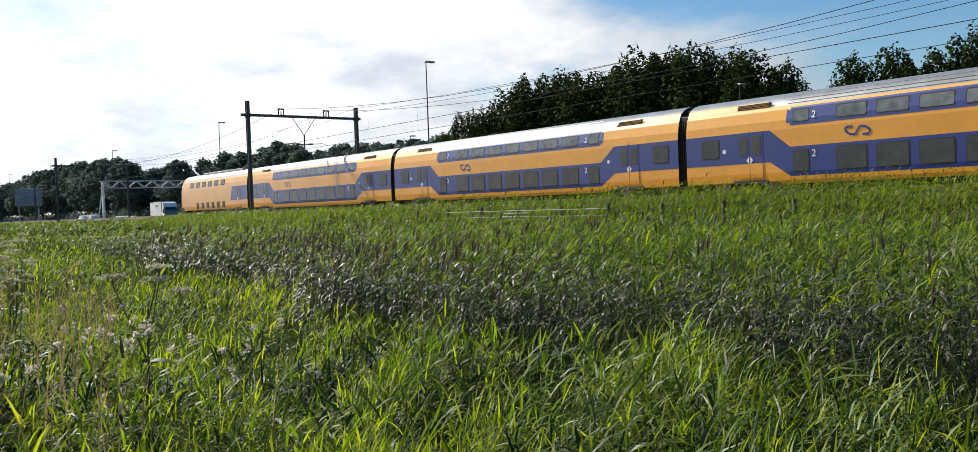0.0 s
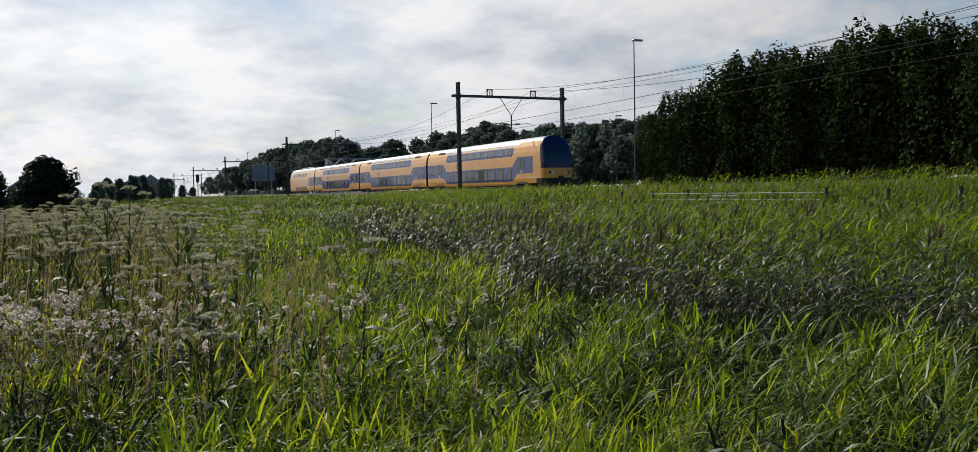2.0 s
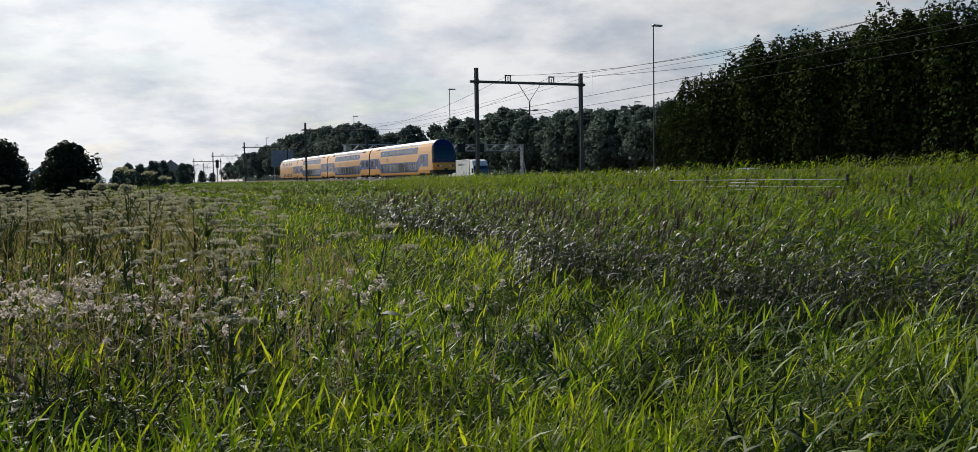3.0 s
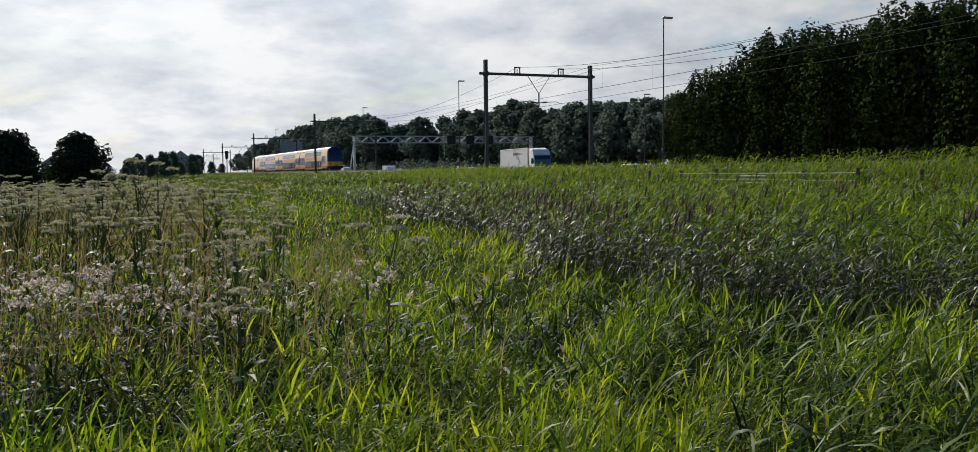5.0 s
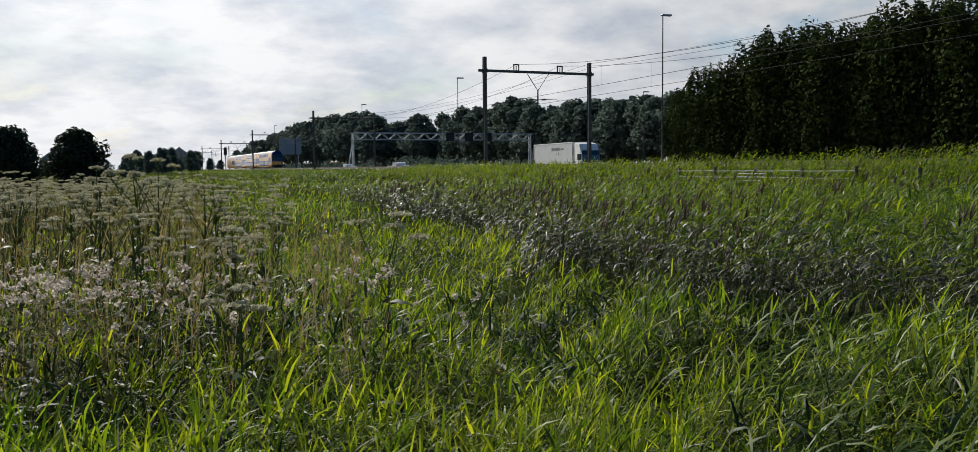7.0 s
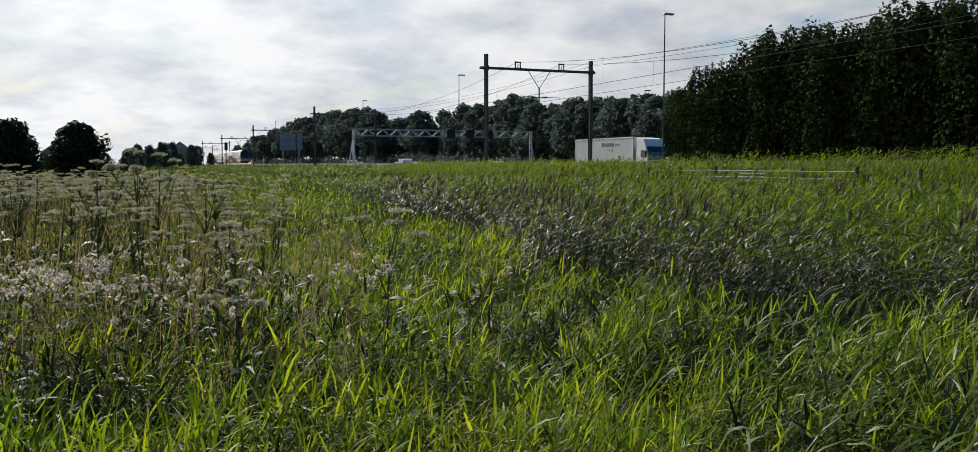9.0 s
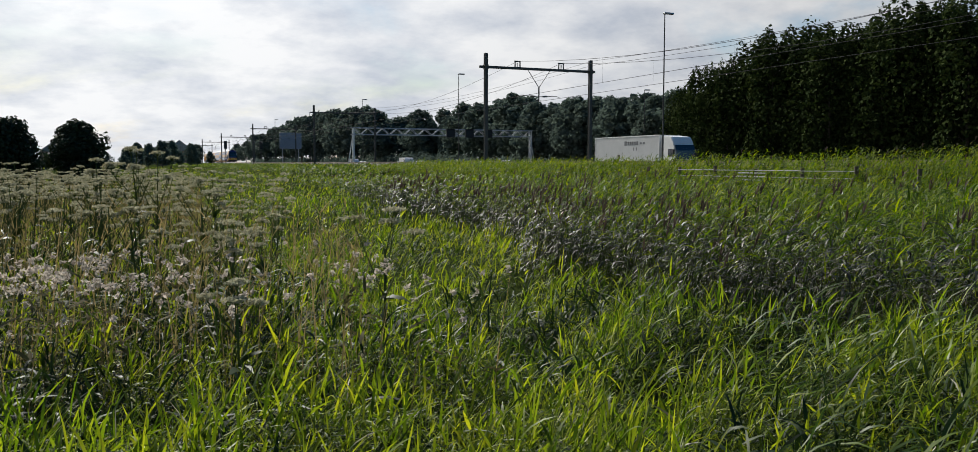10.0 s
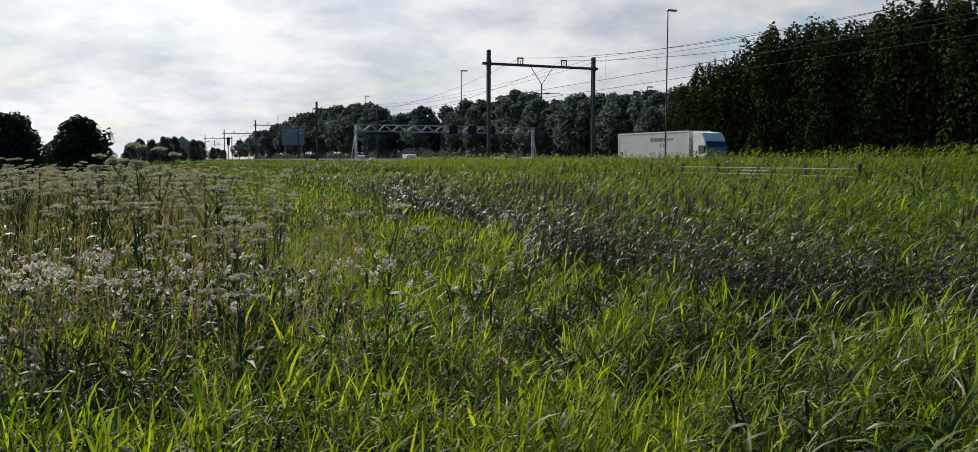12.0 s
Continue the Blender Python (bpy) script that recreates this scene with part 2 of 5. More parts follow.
def box(bm, x0, x1, y0, y1, z0, z1, bevel=0.0):
    r = bmesh.ops.create_cube(bm, size=1)
    for v in r["verts"]:
        v.co = Vector(((x0 + x1) / 2 + v.co.x * (x1 - x0), (y0 + y1) / 2 + v.co.y * (y1 - y0), (z0 + z1) / 2 + v.co.z * (z1 - z0)))
    if bevel:
        es = list({e for v in r["verts"] for e in v.link_edges})
        bmesh.ops.bevel(bm, geom=es, offset=bevel, segments=2, affect="EDGES", profile=0.5)
    return bm


def rod(bm, a, b, r0, r1=None, n=8, cap=True):
    """A round bar from a to b."""
    r1 = r0 if r1 is None else r1
    a, b = Vector(a), Vector(b)
    q = (b - a).to_track_quat("Z", "Y").to_matrix()
    rings = []
    for p, r in ((a, r0), (b, r1)):
        rings.append([bm.verts.new(p + q @ Vector((math.cos(k * math.tau / n) * r, math.sin(k * math.tau / n) * r, 0))) for k in range(n)])
    for k in range(n):
        bm.faces.new((rings[0][k], rings[0][(k + 1) % n], rings[1][(k + 1) % n], rings[1][k]))
    if cap:
        bm.faces.new(rings[0][::-1])
        bm.faces.new(rings[1])
    return bm


def mesh_object(name, verts, faces, material, kind="stuff", label="", category="", parent=None, smooth=False):
    """One object out of computed arrays: faces is an (n, k) array."""
    me = bpy.data.meshes.new(name)
    n, k = faces.shape
    me.vertices.add(len(verts))
    me.vertices.foreach_set("co", np.ascontiguousarray(verts, dtype=np.float32).ravel())
    me.loops.add(n * k)
    me.loops.foreach_set("vertex_index", np.ascontiguousarray(faces, dtype=np.int32).ravel())
    me.polygons.add(n)
    me.polygons.foreach_set("loop_start", np.arange(0, n * k, k, dtype=np.int32))
    me.polygons.foreach_set("loop_total", np.full(n, k, dtype=np.int32))
    me.update(calc_edges=True)
    me.materials.append(M[material])
    if smooth:
        me.polygons.foreach_set("use_smooth", np.ones(n, dtype=bool))
    ob = new(name, me)
    if parent:
        ob.parent = parent
    tagged(ob, label, category, "", kind)
    return ob


# ---- ground, railway, motorway ----
def bank_height(x, y):
    """The ground: a flat meadow that rises to the railway's bank and falls to the road beyond."""
    def smooth(a, b, v):
        q = np.clip((v - a) / (b - a), 0, 1)
        return q * q * (3 - 2 * q)
    z = smooth(19.5, 27.0, x) * 1.06 - smooth(36.8, 40.5, x) * 1.06
    z = z - 0.25 * np.exp(-((x - 2.9) / 0.9) ** 2)
    near = np.exp(-((np.abs(x) + np.abs(y)) / 60) ** 2)
    return z + near * 0.06 * np.sin(x * 0.9 + 1.3 * np.sin(y * 0.35)) * np.cos(y * 0.6)


def build_ground():
    xs = np.concatenate([[-3000, -1200, -500, -200, -90], np.arange(-50, 90, 0.8), [100, 150, 300, 700, 1500, 3000]])
    ys = np.concatenate([[-2500, -900, -300, -120, -60], np.arange(-30, 70, 1.0), [75, 85, 100, 130, 180, 260, 400, 700, 1200, 2200, 4000]])
    gx, gy = np.meshgrid(xs, ys, indexing="ij")
    v = np.stack([gx, gy, bank_height(gx, gy)], -1).reshape(-1, 3)
    n, m = len(xs), len(ys)
    i, j = np.meshgrid(np.arange(n - 1), np.arange(m - 1), indexing="ij")
    a = (i * m + j).ravel()
    f = np.stack([a, a + m, a + m + 1, a + 1], 1)
    return mesh_object("ground", v, f, "soil", "structure", "damp dark soil under meadow grass and reeds", "ground", smooth=True)


build_ground()


def strip(name, x0, x1, z0, z1, material, label, category, y0=-400, y1=1600, shoulder=0.0):
    bm = bmesh.new()
    prof = [(x0 - shoulder, z0), (x0, z1), (x1, z1), (x1 + shoulder, z0)]
    ends = [[bm.verts.new((x, y, z)) for x, z in prof] for y in (y0, y1)]
    for k in range(3):
        bm.faces.new((ends[0][k], ends[1][k], ends[1][k + 1], ends[0][k + 1]))
    bm.faces.new(ends[0])
    bm.faces.new(ends[1][::-1])
    bmesh.ops.recalc_face_normals(bm, faces=bm.faces)
    ob = part(name, bm, material)
    return tagged(ob, label, category, "", "structure")


strip("track_bed", 28.2, 35.6, 0.75, RAIL - 0.22, "ballast", "grey-brown crushed stone bed of a double railway track", "track bed", shoulder=1.1)
strip("road", 49.0, 84.0, -0.05, 0.62, "asphalt", "wide grey asphalt motorway with several lanes", "road", shoulder=1.5)


def lane_marks():
    bm = bmesh.new()
    for x in (51.0, 65.6, 68.6, 83.0):
        box(bm, x - 0.08, x + 0.08, -100, 900, 0.621, 0.625)
    for x in (54.9, 58.5, 62.1, 72.2, 75.8, 79.4):
        for y in range(-60, 420, 12):
            box(bm, x - 0.07, x + 0.07, y, y + 3, 0.621, 0.625)
    return tagged(part("lane_marking", bm, "white"), "white painted lane lines on asphalt", "road marking", "", "structure")


lane_marks()


def rails():
    for tx in (29.9, 33.9):
        for s in (-0.7525, 0.7525):
            bm = bmesh.new()
            box(bm, tx + s - 0.036, tx + s + 0.036, -400, 1500, RAIL - 0.05, RAIL)
            box(bm, tx + s - 0.012, tx + s + 0.012, -400, 1500, RAIL - 0.13, RAIL - 0.05)
            box(bm, tx + s - 0.07, tx + s + 0.07, -400, 1500, RAIL - 0.16, RAIL - 0.13)
            tagged(part("rail", bm, "rail"), "worn steel rail with a bright running surface", "rail", "rails of the double track", "structure")


rails()


def sleepers():
    ys = np.arange(-40, 240, 0.6)
    vs, fs = [], []
    quad = np.array([[0, 1, 3, 2], [4, 6, 7, 5], [0, 4, 5, 1], [2, 3, 7, 6], [0, 2, 6, 4], [1, 5, 7, 3]])
    base = np.array([[a, b, c] for a in (-1.25, 1.25) for b in (-0.12, 0.12) for c in (RAIL - 0.26, RAIL - 0.165)])
    k = 0
    for tx in (29.9, 33.9):
        for y in ys:
            vs.append(base + [tx, y, 0])
            fs.append(quad + 8 * k)
            k += 1
    mesh_object("sleepers", np.concatenate(vs), np.concatenate(fs), "concrete", "stuff", "grey concrete sleepers bedded in crushed stone", "sleepers")


sleepers()


# ---- catenary portals ----
PORTAL_X0, PORTAL_X1 = 27.1, 36.7
PORTAL_Y = [65.4 + 68.9 * k for k in range(-2, 8)]
PORTAL_TOP = EYE + 8.85


def portal(y):
    t = thing("catenary_portal", "dark steel railway portal with two posts and a crossbeam", "catenary portal", "portals along the railway", pose(0, y, 0))
    top = PORTAL_TOP
    for x, h in ((PORTAL_X0, top), (PORTAL_X1, top - 0.15)):
        bm = bmesh.new()
        # an H section with a base plate
        box(bm, x - 0.13, x + 0.13, -0.15, -0.125, 0.7, h)
        box(bm, x - 0.13, x + 0.13, 0.125, 0.15, 0.7, h)
        box(bm, x - 0.10, x + 0.10, -0.125, 0.125, 0.7, h)
        post = part("post", bm, "portal", t)
        bm = bmesh.new()
        box(bm, x - 0.35, x + 0.35, -0.35, 0.35, 0.4, 1.02, 0.04)
        part("footing", bm, "concrete", t)
        bm = bmesh.new()
        box(bm, x - 0.17, x + 0.17, -0.19, 0.19, top - 1.28, top - 0.92)
        part("clamp", bm, "portal", post)
    bm = bmesh.new()
    zb = top - 1.1
    box(bm, PORTAL_X0 - 0.55, PORTAL_X1 + 0.4, -0.11, 0.11, zb - 0.10, zb + 0.10, 0.02)
    part("crossbeam", bm, "portal", t)
    for tx in (29.9, 33.9):
        bm = bmesh.new()
        for sx in (-0.22, 0.22):
            box(bm, tx + sx - 0.035, tx + sx + 0.035, -0.05, 0.05, zb + 0.10, zb + 0.60)
        box(bm, tx - 0.27, tx + 0.27, -0.05, 0.05, zb + 0.52, zb + 0.62)
        part("wire_bracket", bm, "portal", t)
        bm = bmesh.new()
        for k in range(5):
            rod(bm, (tx, 0, zb + 0.12 + k * 0.07), (tx, 0, zb + 0.16 + k * 0.07), 0.07, 0.05, 8)
        part("insulator", bm, "concrete", t)
    xm = (PORTAL_X0 + PORTAL_X1) / 2 - 0.05
    bm = bmesh.new()
    for s in (-1, 1):
        rod(bm, (xm + s * 1.0, 0, zb - 0.09), (xm, 0, zb - 1.5), 0.03, n=6)
    rod(bm, (xm, 0, zb - 1.45), (xm, 0, zb - 2.6), 0.06, n=8)
    part("hanger", bm, "portal", t)
    for s in (-1, 1):
        bm = bmesh.new()
        rod(bm, (xm, 0, zb - 2.25), (xm + s * 1.6, 0, zb - 2.15), 0.03, n=6)
        rod(bm, (xm + s * 1.6, 0, zb - 2.15), (xm + s * 2.0, 0, zb - 2.30), 0.02, n=6)
        rod(bm, (xm + s * 0.35, 0, zb - 2.23), (xm + s * 0.75, 0, zb - 2.20), 0.07, n=8)
        part("steady_arm", bm, "portal", t)
    return t


for y in PORTAL_Y:
    portal(y)


def wires():
    """Contact wires, carrying wires with droppers, and feeders along the post tops, sagging from portal to portal."""
    zb = PORTAL_TOP - 1.1
    kinds = []
    for tx in (29.9, 33.9):
        kinds += [("contact_wire", tx, zb - 2.3, 0.0, 0.014), ("carrying_wire", tx, zb + 0.58, 1.95, 0.014)]
    kinds += [("feeder_wire", PORTAL_X1 + 0.1, zb + 0.9, 0.75, 0.012), ("feeder_wire", PORTAL_X1 + 0.15, zb + 0.55, 0.75, 0.012)]
    for name, x, z, sag, r in kinds:
        bm = bmesh.new()
        last = None
        for a, b in zip(PORTAL_Y[:-1], PORTAL_Y[1:]):
            for k in range(12):
                q = k / 12
                p = Vector((x, a + (b - a) * q, z - sag * 4 * q * (1 - q)))
                if last:
                    rod(bm, last, p, r, n=4, cap=False)
                last = p
        tagged(part(name, bm, "wire"), "thin dark overhead wire strung between portals", "overhead wire", "wires over the track")
    for tx in (29.9, 33.9):
        bm = bmesh.new()
        for a, b in zip(PORTAL_Y[:6], PORTAL_Y[1:7]):
            for k in range(1, 5):
                q = k / 5
                rod(bm, (tx, a + (b - a) * q, zb - 2.3), (tx, a + (b - a) * q, zb + 0.58 - 1.95 * 4 * q * (1 - q)), 0.005, n=3, cap=False)
        tagged(part("dropper_wires", bm, "wire"), "thin droppers that hold the contact wire", "dropper wires", "", "stuff")


wires()

# ---- the train ----
HALF = [(0.30, 1.30), (0.45, 1.37), (0.8, 1.39), (2.6, 1.39), (3.0, 1.36), (3.45, 1.27), (3.85, 1.08), (4.02, 0.88), (4.15, 0.62), (4.22, 0.35), (4.25, 0.0)]


def half_width(z):
    for (z0, w0), (z1, w1) in zip(HALF[:-1], HALF[1:]):
        if z <= z1:
            return w0 + (w1 - w0) * max(0, z - z0) / (z1 - z0)
    return 0


def shell(bm, y0, y1, z0, z1, off=0.0, slices=1, front=None):
    """The hull between two heights, with both sides, from y0 to y1."""
    zs = [z0] + [z for z, _ in HALF if z0 + 0.01 < z < z1 - 0.01] + [z1]
    prof = [(half_width(z) + off, z) for z in zs]
    full = [(-w, z) for w, z in prof]
    if z1 >= 4.24:
        full += [(w, z) for w, z in prof[::-1][1:]]
        loops = [full]
    else:
        loops = [full, [(w, z) for w, z in prof]]
    for lp in loops:
        rows = [[bm.verts.new((x, y0 + (y1 - y0) * k / slices, z)) for x, z in lp] for k in range(slices + 1)]
        for k in range(slices):
            for i in range(len(lp) - 1):
                bm.faces.new((rows[k][i], rows[k + 1][i], rows[k + 1][i + 1], rows[k][i + 1]))
    bmesh.ops.recalc_face_normals(bm, faces=bm.faces)
    return bm


def side_panel(bm, side, ya0, ya1, yb0, yb1, z0, z1, off):
    """A sheet on the hull's side: bottom edge from ya0 to ya1, top edge from yb0 to yb1, with turned-in edges."""
    zs = [z0] + [z for z, _ in HALF if z0 + 0.01 < z < z1 - 0.01] + [z1]
    a, b = [], []
    for z in zs:
        q = (z - z0) / (z1 - z0)
        x = side * (half_width(z) + off)
        a.append(bm.verts.new((x, ya0 + (yb0 - ya0) * q, z)))
        b.append(bm.verts.new((x, ya1 + (yb1 - ya1) * q, z)))
    fs = [bm.faces.new((a[k], b[k], b[k + 1], a[k + 1])) for k in range(len(zs) - 1)]
    bmesh.ops.recalc_face_normals(bm, faces=fs)
    for f in fs:
        if f.normal.x * side < 0:
            f.normal_flip()
    return bm


def rounded_pane(bm, side, y0, y1, z0, z1, off, r=0.10):
    """A pane with rounded corners that follows the hull's side."""
    pts = []
    for cy, cz, a0 in ((y1 - r, z1 - r, 0), (y0 + r, z1 - r, 90), (y0 + r, z0 + r, 180), (y1 - r, z0 + r, 270)):
        for k in range(4):
            a = radians(a0 + 30 * k)
            pts.append((cy + r * math.cos(a), cz + r * math.sin(a)))
    vs = [bm.verts.new((side * (half_width(z) + off), y, z)) for y, z in pts]
    inner = [bm.verts.new((side * (half_width(z) + off - 0.03), y, z)) for y, z in pts]
    f = bm.faces.new(vs)
    if f.normal.x * side < 0:
        f.normal_flip()
    for k in range(len(vs)):
        bm.faces.new((vs[k], vs[(k + 1) % len(vs)], inner[(k + 1) % len(vs)], inner[k]))
    return bm


def tube(bm, pts, radii, n=8):
    """One continuous tapering tube through points that rise."""
    rings = [[bm.verts.new(Vector(p) + Vector((math.cos(k * math.tau / n) * r, math.sin(k * math.tau / n) * r, 0))) for k in range(n)] for p, r in zip(pts, radii)]
    for a, b in zip(rings[:-1], rings[1:]):
        for k in range(n):
            bm.faces.new((a[k], a[(k + 1) % n], b[(k + 1) % n], b[k]))
    bm.faces.new(rings[-1])
    return bm


def pane_at(parent, side, y0, y1, z0, z1, r=0.10, glass="window"):
    """A window: a rubber frame with a glass pane in it."""
    fr = part("window", rounded_pane(bmesh.new(), side, y0, y1, z0, z1, 0.012, r), "rubber", parent)
    part("pane", rounded_pane(bmesh.new(), side, y0 + 0.05, y1 - 0.05, z0 + 0.05, z1 - 0.05, 0.017, max(0.03, r - 0.04)), glass, fr)


def flat_text(name, words, size, material, m, parent):
    """Letters as a flat mesh."""
    cu = bpy.data.curves.new(name, "FONT")
    cu.body, cu.size, cu.extrude, cu.align_x, cu.align_y = words, size, 0.003, "CENTER", "CENTER"
    tmp = new("tmp_text", cu)
    me = bpy.data.meshes.new_from_object(tmp.evaluated_get(bpy.context.evaluated_depsgraph_get()))
    bpy.data.objects.remove(tmp)
    me.materials.clear()
    me.materials.append(M[material])
    ob = new(name, me)
    ob.parent, ob.matrix_basis = parent, m
    return ob


def bogie(parent, y):
    fr = bmesh.new()
    for s in (-1, 1):
        box(fr, s * 1.05 - 0.09, s * 1.05 + 0.09, y - 1.75, y + 1.75, 0.42, 0.66, 0.03)
        box(fr, s * 1.05 - 0.12, s * 1.05 + 0.12, y - 0.4, y + 0.4, 0.3, 0.85, 0.03)
    box(fr, -1.0, 1.0, y - 0.25, y + 0.25, 0.4, 0.8)
    b = part("bogie", fr, "dark", parent)
    for dy in (-1.3, 1.3):
        w = bmesh.new()
        for s in (-1, 1):
            rod(w, (s * 0.70, y + dy, 0.46), (s * 0.83, y + dy, 0.46), 0.46, n=20)
        rod(w, (-0.9, y + dy, 0.46), (0.9, y + dy, 0.46), 0.08, n=8)
        part("wheelset", w, "rail", b)


def door_pair(body, side, yc, z0=0.62, z1=2.62):
    """Two leaves with windows, a round mark across the seam and a step below."""
    for s in (-1, 1):
        lo, hi = sorted((yc + s * 0.012, yc + s * 0.66))
        d = part("door", side_panel(bmesh.new(), side, lo, hi, lo, hi, z0, z1, 0.016), "blue", body)
        part("door_foot", side_panel(bmesh.new(), side, lo, hi, lo, hi, z0, 1.25, 0.020), "yellow", d, "yellow lower panel")
        part("door_window", rounded_pane(bmesh.new(), side, lo + 0.10, hi - 0.10, 1.62, 2.45, 0.024, 0.06), "window", d)
        half = bmesh.new()
        half.faces.new([half.verts.new((side * 1.417, yc + s * u, 1.40 + w)) for u, w in ((0.03, -0.17), (0.17, 0.0), (0.03, 0.17))])
        part("door_mark", half, "white_text", d, "white arrow mark")
    bm = bmesh.new()
    box(bm, side * 1.30 - 0.1, side * 1.30 + 0.1, yc - 0.9, yc + 0.9, 0.38, 0.52)
    part("step", bm, "dark", body)
    seam = side_panel(bmesh.new(), side, yc - 0.014, yc + 0.014, yc - 0.014, yc + 0.014, z0, z1 + 0.12, 0.018)
    part("door_seam", seam, "rubber", body)


def twist_logo(body, side, y, z):
    """A plain blue device of two arrow bars."""
    bm = bmesh.new()
    x = side * 1.403
    def bar(pts, w=0.045):
        for (y0, z0), (y1, z1) in zip(pts[:-1], pts[1:]):
            n = Vector((0, -(z1 - z0), y1 - y0)).normalized() * w
            q = [bm.verts.new((x, y + a + c * n.y, z + b + c * n.z)) for a, b, c in ((y0, z0, -1), (y1, z1, -1), (y1, z1, 1), (y0, z0, 1))]
            bm.faces.new(q)
    bar([(-0.20, -0.17), (-0.48, -0.17), (-0.52, -0.04), (-0.36, 0.12), (-0.10, 0.16), (0.10, -0.16), (0.36, -0.12), (0.52, 0.04), (0.48, 0.17), (0.20, 0.17)])
    part("emblem", bm, "blue", body, "dark blue two-arrow emblem")


END_WALLS = []


def double_deck_car(y_near, length, cab=False, plain=False):
    """A car whose near end lies at y_near in the train's own space. With cab: the near end is a sloping blue nose."""
    c0, c1 = y_near, y_near + length
    nose = 1.35 if cab else 0.0
    g0, g1 = c0 + nose + 0.25 * (not cab), c1 - 0.25
    bm = shell(bmesh.new(), g0, g1, 0.42, 3.62, slices=1)
    for y in (g0, g1):
        if cab and y == g0:
            continue
        pr = [(half_width(z), z) for z, _ in HALF if z > 0.42]
        pr = [(half_width(0.42), 0.42)] + pr
        pts = [(w, z) for w, z in pr] + [(-w, z) for w, z in pr[::-1][1:]]
        END_WALLS.append((y, pts))
    return bm, g0, g1


def build_car(train, y_near, length, cab, windows=True):
    bm, g0, g1 = double_deck_car(y_near, length, cab)
    body = part("car_body", bm, "yellow", train, "yellow double-deck car body with blue bands", smooth=False)
    part("roof", shell(bmesh.new(), g0, g1, 3.62, 4.25), "roof", body, "grey weathered metal roof", smooth=True)
    while END_WALLS:
        y, pts = END_WALLS.pop()
        w = bmesh.new()
        w.faces.new([w.verts.new((x, y, z)) for x, z in pts])
        part("end_wall", w, "dark", body)
    ribs = bmesh.new()
    k = g0 + 5.6
    while k < g1 - 5.4:
        box(ribs, -0.9, 0.9, k - 0.03, k + 0.03, 4.0, 4.03)
        k += 1.6
    for z in (3.70, 3.85, 4.02):
        for s in (-1, 1):
            w = half_width(z)
            rod(ribs, (s * w, g0 + 5.3, z), (s * w, g1 - 5.3, z), 0.018, n=5)
    part("roof_rib", ribs, "roof", body)
    lo0, lo1 = g0 + 5.15, g1 - 5.5
    if cab:
        lo0 = g0 + 4.4
    for side in (-1, 1):
        # the low middle skirt, the blue bands and the diagonal that joins them
        sk = side_panel(bmesh.new(), side, lo0 - 0.5, lo1 + 0.5, lo0 - 0.9, lo1 + 0.9, 0.30, 0.62, 0.004)
        part("skirt", sk, "yellow", body)
        bl = bmesh.new()
        side_panel(bl, side, lo0, lo1, lo0, lo1, 0.62, 1.26, 0.006)
        side_panel(bl, side, lo0, lo1, lo0, lo1, 1.26, 1.85, 0.006)
        side_panel(bl, side, lo0, lo0 + 0.02, lo0 - 1.0, lo0, 0.62, 1.26, 0.006)
        side_panel(bl, side, lo0 - 1.0, lo0, lo0 - 1.0, lo0, 1.26, 1.85, 0.006)
        side_panel(bl, side, lo0 - 1.0, lo0, lo0 - 1.0, lo0 - 0.98, 1.85, 2.62, 0.006)
        side_panel(bl, side, lo1 - 0.02, lo1, lo1, lo1 + 1.0, 0.62, 1.26, 0.006)
        side_panel(bl, side, lo1, lo1 + 1.0, lo1, lo1 + 1.0, 1.26, 1.85, 0.006)
        side_panel(bl, side, lo1, lo1 + 1.0, lo1 + 0.98, lo1 + 1.0, 1.85, 2.62, 0.006)
        e0 = g0 + (0.0 if not cab else 0.6)
        side_panel(bl, side, e0, lo0 - 1.0, e0, lo0 - 1.0, 1.26, 2.62, 0.006)
        side_panel(bl, side, lo1 + 1.0, g1, lo1 + 1.0, g1, 1.26, 2.62, 0.006)
        part("blue_band", bl, "blue", body)
        for ya, yb, ta, tb in ((g0, lo0 - 0.9, g0, lo0 - 1.3), (lo1 + 0.9, g1, lo1 + 1.3, g1)):
            part("shoulder_panel", side_panel(bmesh.new(), side, ya, yb, ta, tb, 3.60, 3.88, 0.006), "yellow", body, "yellow panel above the doors")
        up = bmesh.new()
        side_panel(up, side, lo0, lo1, lo0, lo1, 2.74, 3.52, 0.006)
        side_panel(up, side, lo0 - 0.18, lo0, lo0 - 0.18, lo0, 2.86, 3.40, 0.006)
        side_panel(up, side, lo1, lo1 + 0.18, lo1, lo1 + 0.18, 2.86, 3.40, 0.006)
        part("window_band", up, "blue", body)
        n = int((lo1 - lo0 - 1.9) // 1.66)
        for yy, w in [(lo0 + 0.12, 0.78), (lo1 - 0.9, 0.78)] + [(lo0 + 1.32 + (lo1 - lo0 - 2.64 - n * 1.66) / 2 + k * 1.66, 1.32) for k in range(n)]:
            pane_at(body, side, yy, yy + w, 0.76, 1.72)
            pane_at(body, side, yy, yy + w, 2.84, 3.42, glass="upper_glass_sky")
